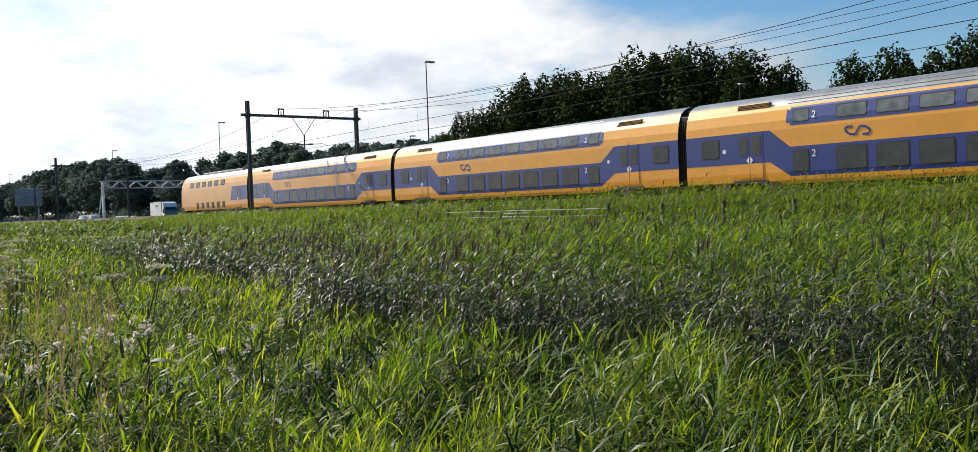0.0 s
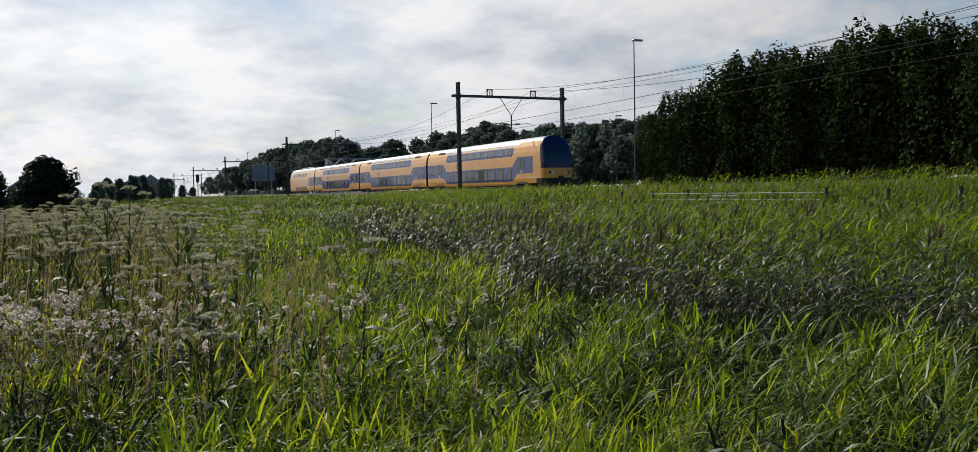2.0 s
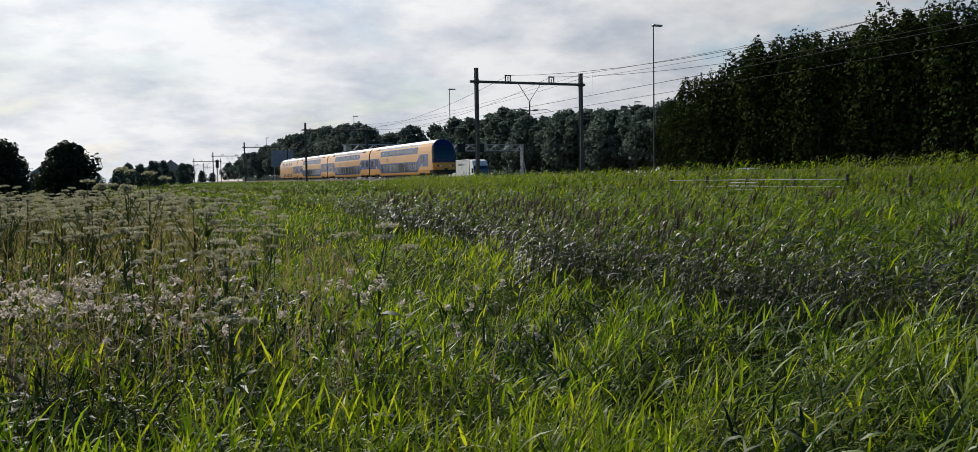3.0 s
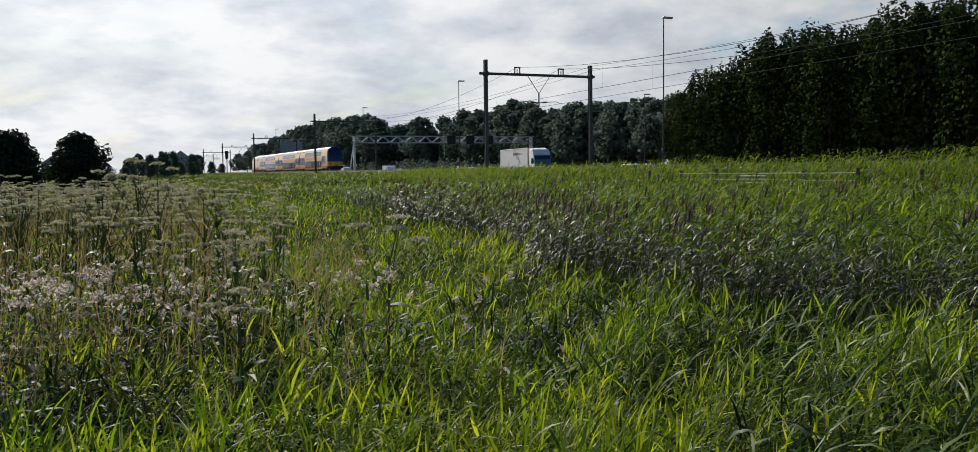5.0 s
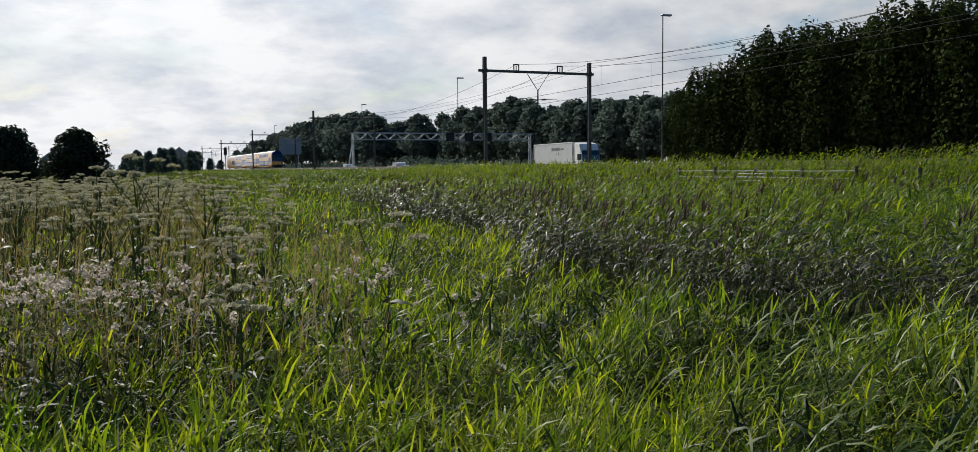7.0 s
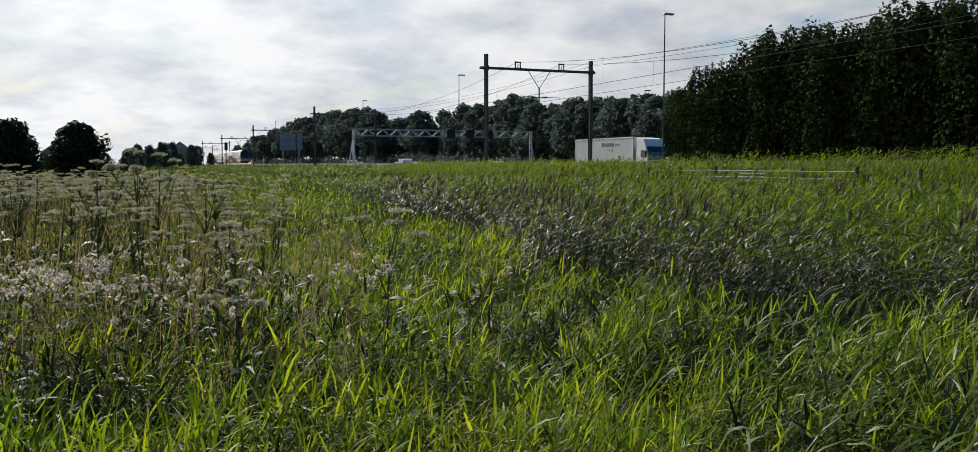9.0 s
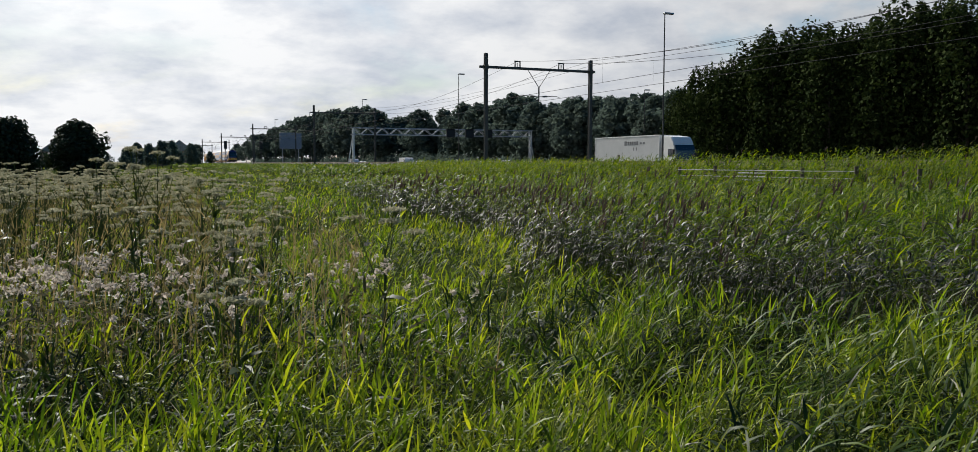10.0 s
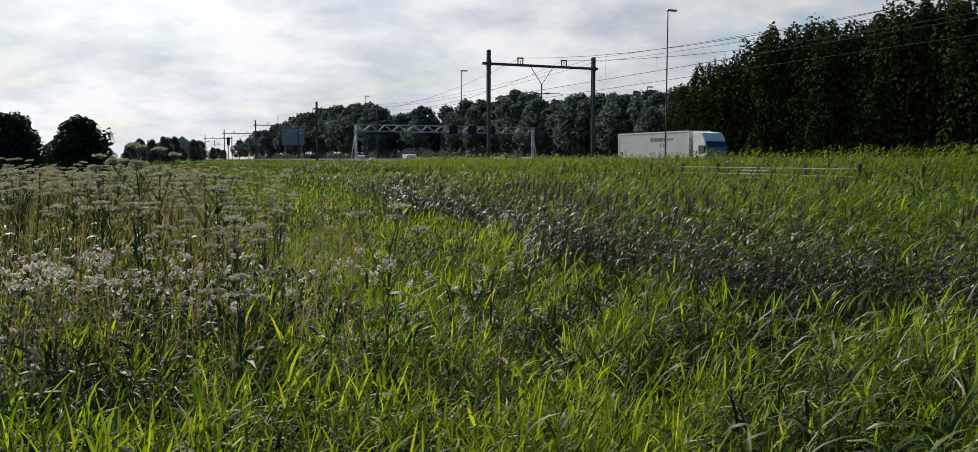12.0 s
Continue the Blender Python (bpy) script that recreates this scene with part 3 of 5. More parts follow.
        for yc in (lo0 + 1.10, lo1 - 1.10):
            for z in (1.50, 3.10):
                flat_text("class_number", "2", 0.42, "white_text",
                          Matrix.Translation((side * (half_width(z) + 0.022), yc, z)) @ Matrix.Rotation(radians(90 * side), 4, "Z") @ Matrix.Rotation(radians(90 if z < 2 else 78.5), 4, "X"), body)
        dys = [lo1 + 2.0] + ([] if cab else [lo0 - 2.0])
        if cab:
            dys.append(lo0 - 1.75)
        for yc in dys:
            door_pair(body, side, yc)
        for yc in ((lo1 + 3.35,) if cab else (lo0 - 0.55, lo1 + 3.35)):
            disc = rod(bmesh.new(), (side * 1.37, yc, 1.86), (side * 1.404, yc, 1.86), 0.10, n=14)
            part("door_sign", disc, "white_text", body, "round white door sign")
        for yc in ([lo1 + 4.1] if cab else [lo0 - 4.1, lo1 + 4.1]):
            pane_at(body, side, yc - 0.5, yc + 0.5, 1.55, 2.42)
        twist_logo(body, side, lo1 - 3.0, 2.28)
        for yv in ([lo1 + 1.9] if cab else [lo1 + 1.9, lo0 - 1.9]):
            gr = bmesh.new()
            for k in range(4):
                z = 3.64 + k * 0.06
                w = side * half_width(z)
                box(gr, w - 0.025, w + 0.025, yv - 0.85, yv + 0.85, z, z + 0.028)
            box(gr, side * half_width(3.64) - 0.02, side * half_width(3.64) + 0.02, yv - 0.85, yv - 0.8, 3.64, 3.86)
            part("vent_grille", gr, "dark", body)
    for yb in ((c for c in (g0 + 2.6 - (0.9 if cab else 0), g1 - 2.9))):
        bogie(body, yb)
    un = bmesh.new()
    box(un, -1.15, 1.15, lo0 - 0.3, lo1 + 0.3, 0.22, 0.45)
    part("underframe", un, "dark", body)
    be = bmesh.new()
    box(be, -1.15, 1.15, g1 - 0.05, g1 + 0.55, 0.55, 3.7, 0.05)
    box(be, -0.7, 0.7, g1 - 0.05, g1 + 0.55, 3.7, 4.0, 0.05)
    for k in range(4):
        box(be, -1.24, 1.24, g1 + 0.04 + k * 0.12, g1 + 0.09 + k * 0.12, 0.5, 3.4)
    part("bellows", be, "rubber", body)
    return body, g0


def cab_nose(train, body, y_end, y_tip, flat=False):
    """The driver's end: yellow chin, blue-black sloping screen, coupler and lamps. y_tip lies beyond y_end."""
    d = -1 if y_tip < y_end else 1
    span = abs(y_tip - y_end)
    zs = [0.42, 0.8, 1.2, 1.6, 2.0, 2.6, 3.0, 3.45, 3.85, 4.02, 4.15, 4.22]
    def station(q, z):
        # how far the front reaches at this height, and how it narrows
        reach = span * (1.0 if z < 2.0 else max(0.15, 1 - ((z - 2.0) / 2.6) ** 1.5 * 0.80))
        return y_end + d * reach * q
    def grid(z0, z1, x_off=0.0, sides=range(16)):
        bm = bmesh.new()
        zz = [z for z in zs if z0 - 1e-6 <= z <= z1 + 1e-6]
        rows = []
        for z in zz:
            row = []
            for k in range(17):
                a = math.pi * k / 16
                w = half_width(z) + x_off
                cx = -math.copysign(abs(math.cos(a)) ** 0.24, math.cos(a)) * w
                q = math.sin(a) ** 0.34
                row.append(bm.verts.new((cx, station(q, z) + d * x_off, z)))
            rows.append(row)
        for i in range(len(rows) - 1):
            for k in sides:
                bm.faces.new((rows[i][k], rows[i][k + 1], rows[i + 1][k + 1], rows[i + 1][k]))
        bmesh.ops.delete(bm, geom=[v for v in bm.verts if not v.link_faces], context="VERTS")
        bmesh.ops.recalc_face_normals(bm, faces=bm.faces)
        return bm, rows
    lo, _ = grid(0.8, 1.6)
    nose = part("nose", lo, "yellow", body, "rounded yellow front end", smooth=True)
    part("front_skirt", grid(0.42, 0.8)[0], "dark", nose, "dark lower front", smooth=True)
    part("cheek_panel", grid(1.6, 3.85, 0.006, (0, 15))[0], "yellow", nose, smooth=True)
    hi, rows = grid(1.6, 4.22)
    hi.faces.new(rows[-1])
    part("front_screen", hi, "screen_blue", nose, "dark blue sloping front with the driver's window", smooth=True)
    gl, _ = grid(2.0, 3.45, 0.012, range(2, 14))
    part("windscreen", gl, "truck_glass", nose, smooth=True)
    for s in (-1, 1):
        bm = bmesh.new()
        rod(bm, (s * 0.85, y_tip - d * 0.50, 1.25), (s * 0.85, y_tip + d * 0.0, 1.25), 0.13, n=14)
        part("tail_lamp", bm, "lampred", nose, "round red tail lamp")
        bm = bmesh.new()
        rod(bm, (s * 0.6, y_tip - d * 0.45, 1.22), (s * 0.6, y_tip + d * 0.02, 1.22), 0.11, n=14)
        part("head_lamp", bm, "lampclear", nose, "round clear head lamp")
    bm = bmesh.new()
    box(bm, -0.9, 0.9, min(y_tip - d * 0.5, y_tip - d * 0.1), max(y_tip - d * 0.5, y_tip - d * 0.1), 0.25, 0.75, 0.05)
    rod(bm, (0, y_tip - d * 0.5, 0.85), (0, y_tip + d * 0.45, 0.85), 0.12, n=10)
    part("coupler", bm, "dark", nose)


def build_train():
    """Four cars; y = 0 is the joint between the rear car and the next, +y is ahead."""
    train = thing("double_deck_train", "yellow and blue double-deck passenger train running on the track", "train")
    L = 26.1
    b, g0 = build_car(train, -26.6, 26.6, True)
    cab_nose(train, b, g0, -26.6)
    # one window of the rear car stands dark
    part("window", rounded_pane(bmesh.new(), -1, -15.0, -13.7, 0.74, 1.74, 0.024, 0.08), "rubber", b, "unlit black window")
    build_car(train, 0, L, False)
    build_car(train, L, L, False)
    lead = 19.4
    c0 = 2 * L
    bm = shell(bmesh.new(), c0 + 0.25, c0 + lead - 1.2, 0.42, 3.62)
    b = part("car_body", bm, "yellow", train, "yellow lead car with a single row of windows")
    part("roof", shell(bmesh.new(), c0 + 0.25, c0 + lead - 1.2, 3.62, 4.25), "roof", b, smooth=True)
    hump = bmesh.new()
    box(hump, -0.6, 0.6, c0 + 3, c0 + 14, 4.12, 4.38, 0.06)
    part("roof_box", hump, "roof", b)
    for side in (-1, 1):
        bl = side_panel(bmesh.new(), side, c0 + 0.25, c0 + 4.6, c0 + 0.25, c0 + 4.0, 1.26, 2.62, 0.006)
        part("blue_band", bl, "blue", b)
        for k in range(6):
            pane_at(b, side, c0 + 6.0 + k * 1.8, c0 + 7.1 + k * 1.8, 2.85, 3.4)
        door_pair(b, side, c0 + 2.6)
        gr = bmesh.new()
        for k in range(6):
            box(gr, side * 1.39 - 0.02, side * 1.39 + 0.02, c0 + 6 + k * 1.5, c0 + 6.7 + k * 1.5, 0.6, 1.2)
        part("vent_grille", gr, "dark", b)
    cab_nose(train, b, c0 + lead - 1.2, c0 + lead)
    bogie(b, c0 + 3.2)
    bogie(b, c0 + lead - 4.2)
    return train


train = build_train()
TRAIN_Y = [(0.0, 26.9), (1.0, 57.3), (1.5, 72.4), (2.5, 102.8), (5.5, 192.0), (9.5, 315.5), (12.0, 392.5)]


# ---- lorry and cars ----
def build_lorry():
    """White tractor with a grey box trailer; the front looks to -y, x = 0 is the middle, y = 0 the bumper."""
    t = thing("lorry", "white tractor unit pulling a grey box trailer", "lorry")
    bm = box(bmesh.new(), -1.27, 1.27, 2.9, 16.5, 1.15, 4.0, 0.03)
    tr = part("trailer_box", bm, "tarp", t, "pale grey box trailer")
    fr = bmesh.new()
    for z in (1.15, 3.93):
        for s in (-1, 1):
            box(fr, s * 1.28 - 0.02, s * 1.28 + 0.02, 2.9, 16.5, z - 0.02, z + 0.09)
    for y in (2.93, 16.4):
        for s in (-1, 1):
            box(fr, s * 1.28 - 0.02, s * 1.28 + 0.02, y - 0.03, y + 0.07, 1.15, 4.0)
    part("trailer_frame", fr, "white", tr)
    for y0, y1, z0, z1 in ((9.35, 9.85, 2.98, 3.45), (8.85, 9.2, 3.02, 3.4), (8.4, 8.75, 3.02, 3.4), (7.95, 8.3, 3.02, 3.4), (7.5, 7.85, 3.02, 3.4), (7.05, 7.4, 3.02, 3.4),
                           (6.3, 6.7, 3.1, 3.3), (5.7, 6.1, 3.1, 3.3), (7.9, 8.05, 2.4, 2.75), (7.3, 7.45, 2.4, 2.75)):
        part("print_bar", box(bmesh.new(), -1.286, -1.272, y0, y1, z0, z1), "grey_text", tr, "dark grey print on the trailer side")
    cab = bmesh.new()
    prof = [(0.0, 0.35), (0.0, 1.4), (0.12, 2.3), (0.45, 3.2), (0.9, 3.75), (2.3, 3.9), (2.3, 0.6), (1.7, 0.35)]
    rows = [[cab.verts.new((x, y, z)) for y, z in prof] for x in (-1.24, 1.24)]
    for k in range(len(prof)):
        cab.faces.new((rows[0][k], rows[0][(k + 1) % len(prof)], rows[1][(k + 1) % len(prof)], rows[1][k]))
    cab.faces.new(rows[0])
    cab.faces.new(rows[1][::-1])
    bmesh.ops.recalc_face_normals(cab, faces=cab.faces)
    bmesh.ops.bevel(cab, geom=list(cab.edges), offset=0.07, segments=2, affect="EDGES")
    cb = part("cab", cab, "white", t, "white high-roof driver's cab")
    g = bmesh.new()
    pts = [(-0.01, 1.42), (0.08, 2.32), (0.27, 2.90)]
    rr = [[g.verts.new((x, y - 0.05, z)) for x in (-1.16, 1.16)] for y, z in pts]
    for k in range(2):
        g.faces.new((rr[k][0], rr[k][1], rr[k + 1][1], rr[k + 1][0]))
    part("windscreen", g, "truck_glass", cb)
    g = bmesh.new()
    box(g, -1.2, 1.2, -0.05, 0.05, 0.45, 1.36, 0.02)
    part("grille", g, "truck_blue", cb, "dark blue front grille")
    for s in (-1, 1):
        g = bmesh.new()
        q = [g.verts.new((s * 1.252, y, z)) for y, z in ((0.35, 1.7), (1.35, 1.7), (1.35, 2.5), (0.5, 2.5))]
        g.faces.new(q)
        part("side_window", g, "truck_glass", cb)
        g = box(bmesh.new(), s * 1.38 - 0.1, s * 1.38 + 0.1, 0.1, 0.25, 1.75, 2.45, 0.04)
        part("mirror", g, "black", cb)
        for y in (1.35, 4.6, 11.5, 12.8, 14.1):
            w = rod(bmesh.new(), (s * 0.92, y, 0.5), (s * 1.24, y, 0.5), 0.5, n=20)
            wh = part("wheel", w, "rubber", t)
            part("rim", rod(bmesh.new(), (s * 1.2, y, 0.5), (s * 1.25, y, 0.5), 0.28, n=14), "galv", wh)
        g = box(bmesh.new(), s * 1.2 - 0.03, s * 1.2 + 0.03, 5.6, 10.6, 0.45, 1.05)
        part("side_guard", g, "galv", t)
    part("chassis", box(bmesh.new(), -0.5, 0.5, 1.5, 16.3, 0.75, 1.13), "dark", t)
    return t


lorry = build_lorry()
LORRY_ROWS = [(0.0, 54.5, 171.0, -8), (4.8, 53.4, 110.0, -7), (5.5, 53.3, 105.0, -7), (6.5, 53.3, 98.2, -6), (9.5, 53.3, 77.3, 0), (10.5, 53.3, 73.1, 0), (12.0, 53.3, 70.2, 0)]


def build_car_small(name, paint, label, van=False):
    """A motor car, front to -y, y = 0 at the bumper."""
    t = thing(name, label, "van" if van else "car", "traffic on the motorway")
    if van:
        prof = [(0.0, 0.3), (0.0, 0.9), (0.7, 1.15), (1.3, 2.0), (1.8, 2.2), (5.3, 2.2), (5.4, 0.3)]
        glass = [(0.78, 1.2), (1.28, 1.92)]
        side = [(1.1, 1.25), (2.0, 1.25), (2.0, 1.9), (1.5, 1.9)]
        wheels, hw = (0.95, 4.3), 0.98
    else:
        prof = [(0.0, 0.28), (0.02, 0.7), (1.1, 0.88), (1.85, 1.36), (2.5, 1.46), (3.5, 1.38), (4.1, 0.98), (4.35, 0.9), (4.4, 0.28)]
        glass = [(1.16, 0.94), (1.82, 1.34)]
        side = [(1.5, 0.95), (3.7, 0.95), (3.3, 1.32), (2.0, 1.36)]
        wheels, hw = (0.8, 3.5), 0.88
    bm = bmesh.new()
    rows = [[bm.verts.new((s * (hw - (0.16 if z > 1.0 and not van else 0.0)), y, z)) for y, z in prof] for s in (-1, 1)]
    for k in range(len(prof)):
        bm.faces.new((rows[0][k], rows[0][(k + 1) % len(prof)], rows[1][(k + 1) % len(prof)], rows[1][k]))
    bm.faces.new(rows[0])
    bm.faces.new(rows[1][::-1])
    bmesh.ops.recalc_face_normals(bm, faces=bm.faces)
    bmesh.ops.bevel(bm, geom=list(bm.edges), offset=0.05, segments=2, affect="EDGES")
    body = part("body", bm, paint, t)
    g = bmesh.new()
    (y0, z0), (y1, z1) = glass
    g.faces.new([g.verts.new(p) for p in ((-0.66, y0 - 0.02, z0 + 0.02), (0.66, y0 - 0.02, z0 + 0.02), (0.6, y1 - 0.02, z1 + 0.02), (-0.6, y1 - 0.02, z1 + 0.02))])
    part("windscreen", g, "truck_glass", body)
    for s in (-1, 1):
        g = bmesh.new()
        g.faces.new([g.verts.new((s * (hw + 0.006 - (0.12 if not van else 0) * min(1, max(0, (z - 0.9) / 0.3))), y, z)) for y, z in side])
        part("side_window", g, "truck_glass", body)
        for y in wheels:
            w = part("wheel", rod(bmesh.new(), (s * (hw - 0.22), y, 0.32), (s * (hw + 0.01), y, 0.32), 0.32, n=16), "rubber", t)
            part("rim", rod(bmesh.new(), (s * (hw - 0.1), y, 0.32), (s * (hw + 0.02), y, 0.32), 0.2, n=12), "galv", w)
        part("head_lamp", box(bmesh.new(), s * 0.62 - 0.15, s * 0.62 + 0.15, -0.02, 0.1, 0.58, 0.72, 0.02), "lampclear", body)
    return t


ROAD = 0.62
CARS = []
_specs = [("car", "car_w", "white hatchback on the motorway", False, 51.6, [(0, 82.0), (12, -194.0)]),
          ("car", "car_s", "silver saloon on the motorway", False, 51.6, [(0, 127.6), (12, -146.0)]),
          ("car", "car_w", "white estate car on the motorway", False, 51.6, [(0, 194.2), (12, -79.4)]),
          ("van", "car_w", "white delivery van on the motorway", True, 56.6, [(0, 236.0), (5.5, 190.0), (12, 178.0)]),
          ("car", "car_w", "white car in slow traffic", False, 57.4, [(0, 205.0), (12, 165.0)]),
          ("car", "car_s", "silver car in slow traffic", False, 57.2, [(0, 214.0), (12, 174.5)]),
          ("car", "car_w", "white car in slow traffic", False, 60.4, [(0, 222.0), (12, 190.0)]),
          ("car", "car_d", "dark car in slow traffic", False, 60.2, [(0, 186.0), (12, 156.0)]),
          ("car", "car_w", "white car in slow traffic", False, 60.4, [(0, 170.0), (12, 138.0)]),
          ("car", "car_s", "silver car in slow traffic", False, 57.2, [(0, 160.0), (12, 120.0)]),
          ("van", "car_w", "white delivery van in slow traffic", True, 60.3, [(0, 262.0), (12, 236.0)]),
          ("car", "car_w", "white car in slow traffic", False, 57.2, [(0, 252.0), (12, 212.0)])]
for nm, paint, lab, van, x, rows in _specs:
    CARS.append((build_car_small(nm, paint, lab, van), x, rows))


# ---- gantry, lamps, sign, fence ----
def gantry():
    t = thing("sign_gantry", "galvanised lattice gantry with matrix signs spanning the motorway", "sign gantry")
    y, x0, x1, top = 178.0, 44.0, 84.6, EYE + 7.3
    for x, flip in ((x0, 1), (x1, -1)):
        bm = bmesh.new()
        rod(bm, (x, y - 0.5, 0.0), (x, y - 0.5, top), 0.16, n=8)
        rod(bm, (x + flip * 0.0, y + 0.5, 0.0), (x, y + 0.5, top), 0.16, n=8)
        rod(bm, (x - flip * 1.3, y, 0.0), (x, y, top - 1.0), 0.13, n=8)
        for k in range(6):
            z = 1 + k * 1.2
            rod(bm, (x, y - 0.5, z), (x, y + 0.5, z + 1.2), 0.06, n=6)
        part("leg", bm, "white", t)
    bm = bmesh.new()
    n = 26
    for dy in (-0.5, 0.5):
        for z in (top - 1.35, top):
            rod(bm, (x0 - 0.4, y + dy, z), (x1 + 0.4, y + dy, z), 0.13, n=6)
        for k in range(n):
            xa, xb = x0 + (x1 - x0) * k / n, x0 + (x1 - x0) * (k + 1) / n
            za, zb = (top - 1.35, top) if k % 2 else (top, top - 1.35)
            rod(bm, (xa, y + dy, za), (xb, y + dy, zb), 0.075, n=5)
    part("truss", bm, "gantry_paint", t)
    for x in (65.2, 69.6, 74.0):
        b = box(bmesh.new(), x - 0.95, x + 0.95, y - 0.95, y - 0.65, top - 1.75, top + 0.05, 0.05)
        s = part("matrix_sign", b, "black", t, "black square matrix sign")
        part("sign_hood", box(bmesh.new(), x - 1.0, x + 1.0, y - 1.2, y - 0.6, top + 0.05, top + 0.12), "black", s)


gantry()


def street_lamp(x, y, h):
    t = thing("street_lamp", "tall grey steel lamp post beside the motorway", "street lamp", "lamps along the motorway", pose(x, y, 0))
    bm = rod(bmesh.new(), (0, 0, 0), (0, 0, h), 0.095, 0.05, n=10)
    part("pole", bm, "portal", t)
    bm = bmesh.new()
    rod(bm, (0, 0, h), (0.4, 0, h + 0.06), 0.05, n=6)
    box(bm, -0.12, 1.0, -0.2, 0.2, h - 0.02, h + 0.16, 0.06)
    part("lamp_head", bm, "galv", t)


for x, y, h in ((50.2, 74.5, 16.5), (50.2, 132.6, 15.9), (50.2, 194, 15.9), (50.2, 255, 16.2), (50.2, 318, 17), (80.5, 58.4, 13.8), (80.5, 125, 13.8)):
    street_lamp(x, y, h)


def road_sign():
    t = thing("direction_sign", "large blue-grey motorway direction sign on two posts", "road sign")
    x, y = 58.0, 332.0
    for s in (-3.0, 3.0):
        part("post", rod(bmesh.new(), (x + s, y, 0), (x + s, y, 11.5), 0.2, n=8), "galv", t)
    part("panel", box(bmesh.new(), x - 4.1, x + 4.1, y - 0.35, y - 0.2, 7.0, 13.0, 0.05), "sign", t, "blue-grey sign panel seen from behind")


road_sign()


def railway_signal(x, y):
    t = thing("railway_signal", "black railway signal on a mast", "railway signal", "signals beside the track", pose(x, y, RAIL))
    part("mast", rod(bmesh.new(), (0, 0, -1.8), (0, 0, 4.0), 0.09, n=8), "portal", t)
    part("signal_head", box(bmesh.new(), -0.45, 0.45, -0.25, 0.05, 3.9, 6.2, 0.15), "black", t)
    lad = bmesh.new()
    for s in (-0.2, 0.2):
        rod(lad, (s, 0.2, -0.6), (s, 0.2, 4.2), 0.02, n=5)
    for k in range(14):
        rod(lad, (-0.2, 0.2, -0.3 + k * 0.32), (0.2, 0.2, -0.3 + k * 0.32), 0.015, n=4)
    part("ladder", lad, "portal", t)


railway_signal(27.2, 262.0)
railway_signal(37.2, 262.0)


def fence():
    """A post and wire fence along the foot of the bank."""
    x = 22.5
    t = thing("field_fence", "weathered post and rail fence half hidden by reeds", "fence")
    y0, n = 14.55, 9
    for k in range(n):
        y = y0 + k * 2.5
        h = 1.10 + 0.05 * math.sin(k * 2.3)
        z = float(bank_height(np.array(x), np.array(y)))
        bm = bmesh.new()
        rod(bm, (x, y, z - 0.2), (x + 0.02 * math.sin(k), y, z + h), 0.08, 0.07, n=8)
        part("post", bm, "wood", t)
    for h in (0.72, 0.97):
        z = float(bank_height(np.array(x), np.array(30.0)))
        for k in range(3, n - 2):
            ya = y0 + k * 2.5
            part("rail_bar", rod(bmesh.new(), (x - 0.09, ya, z + h), (x - 0.09, ya + 2.49, z + h - 0.01), 0.016, n=6), "rail_paint", t, "thin pale rail")
    z = float(bank_height(np.array(x), np.array(27.0)))
    for h in (0.62, 0.76, 0.89):
        part("gate_bar", rod(bmesh.new(), (x - 0.1, 26.4, z + h), (x - 0.1, 28.0, z + h), 0.028, n=6), "rail_paint", t, "pale gate bar")


fence()


# ---- trees ----
def leaf_quads(rng, centres, size, jitter, out=None):
    """One quad for each centre, turned at random, or facing roughly along out."""
    n = len(centres)
    u = rng.normal(size=(n, 3))
    if out is not None:
        nrm = out + 0.55 * rng.normal(size=(n, 3))
        nrm /= np.linalg.norm(nrm, axis=1, keepdims=True)
        u -= (u * nrm).sum(1, keepdims=True) * nrm
    u /= np.linalg.norm(u, axis=1, keepdims=True)
    w = rng.normal(size=(n, 3)) if out is None else np.cross(nrm, u)
    w -= (w * u).sum(1, keepdims=True) * u
    w /= np.linalg.norm(w, axis=1, keepdims=True)
    s = size * (1 + jitter * rng.uniform(-1, 1, (n, 1)))
    slim = 0.45 if out is None else 0.8
    v = np.stack([centres - u * s, centres - w * s * slim, centres + u * s, centres + w * s * slim], 1).reshape(-1, 3)
    f = np.arange(n * 4).reshape(n, 4)
    return v, f


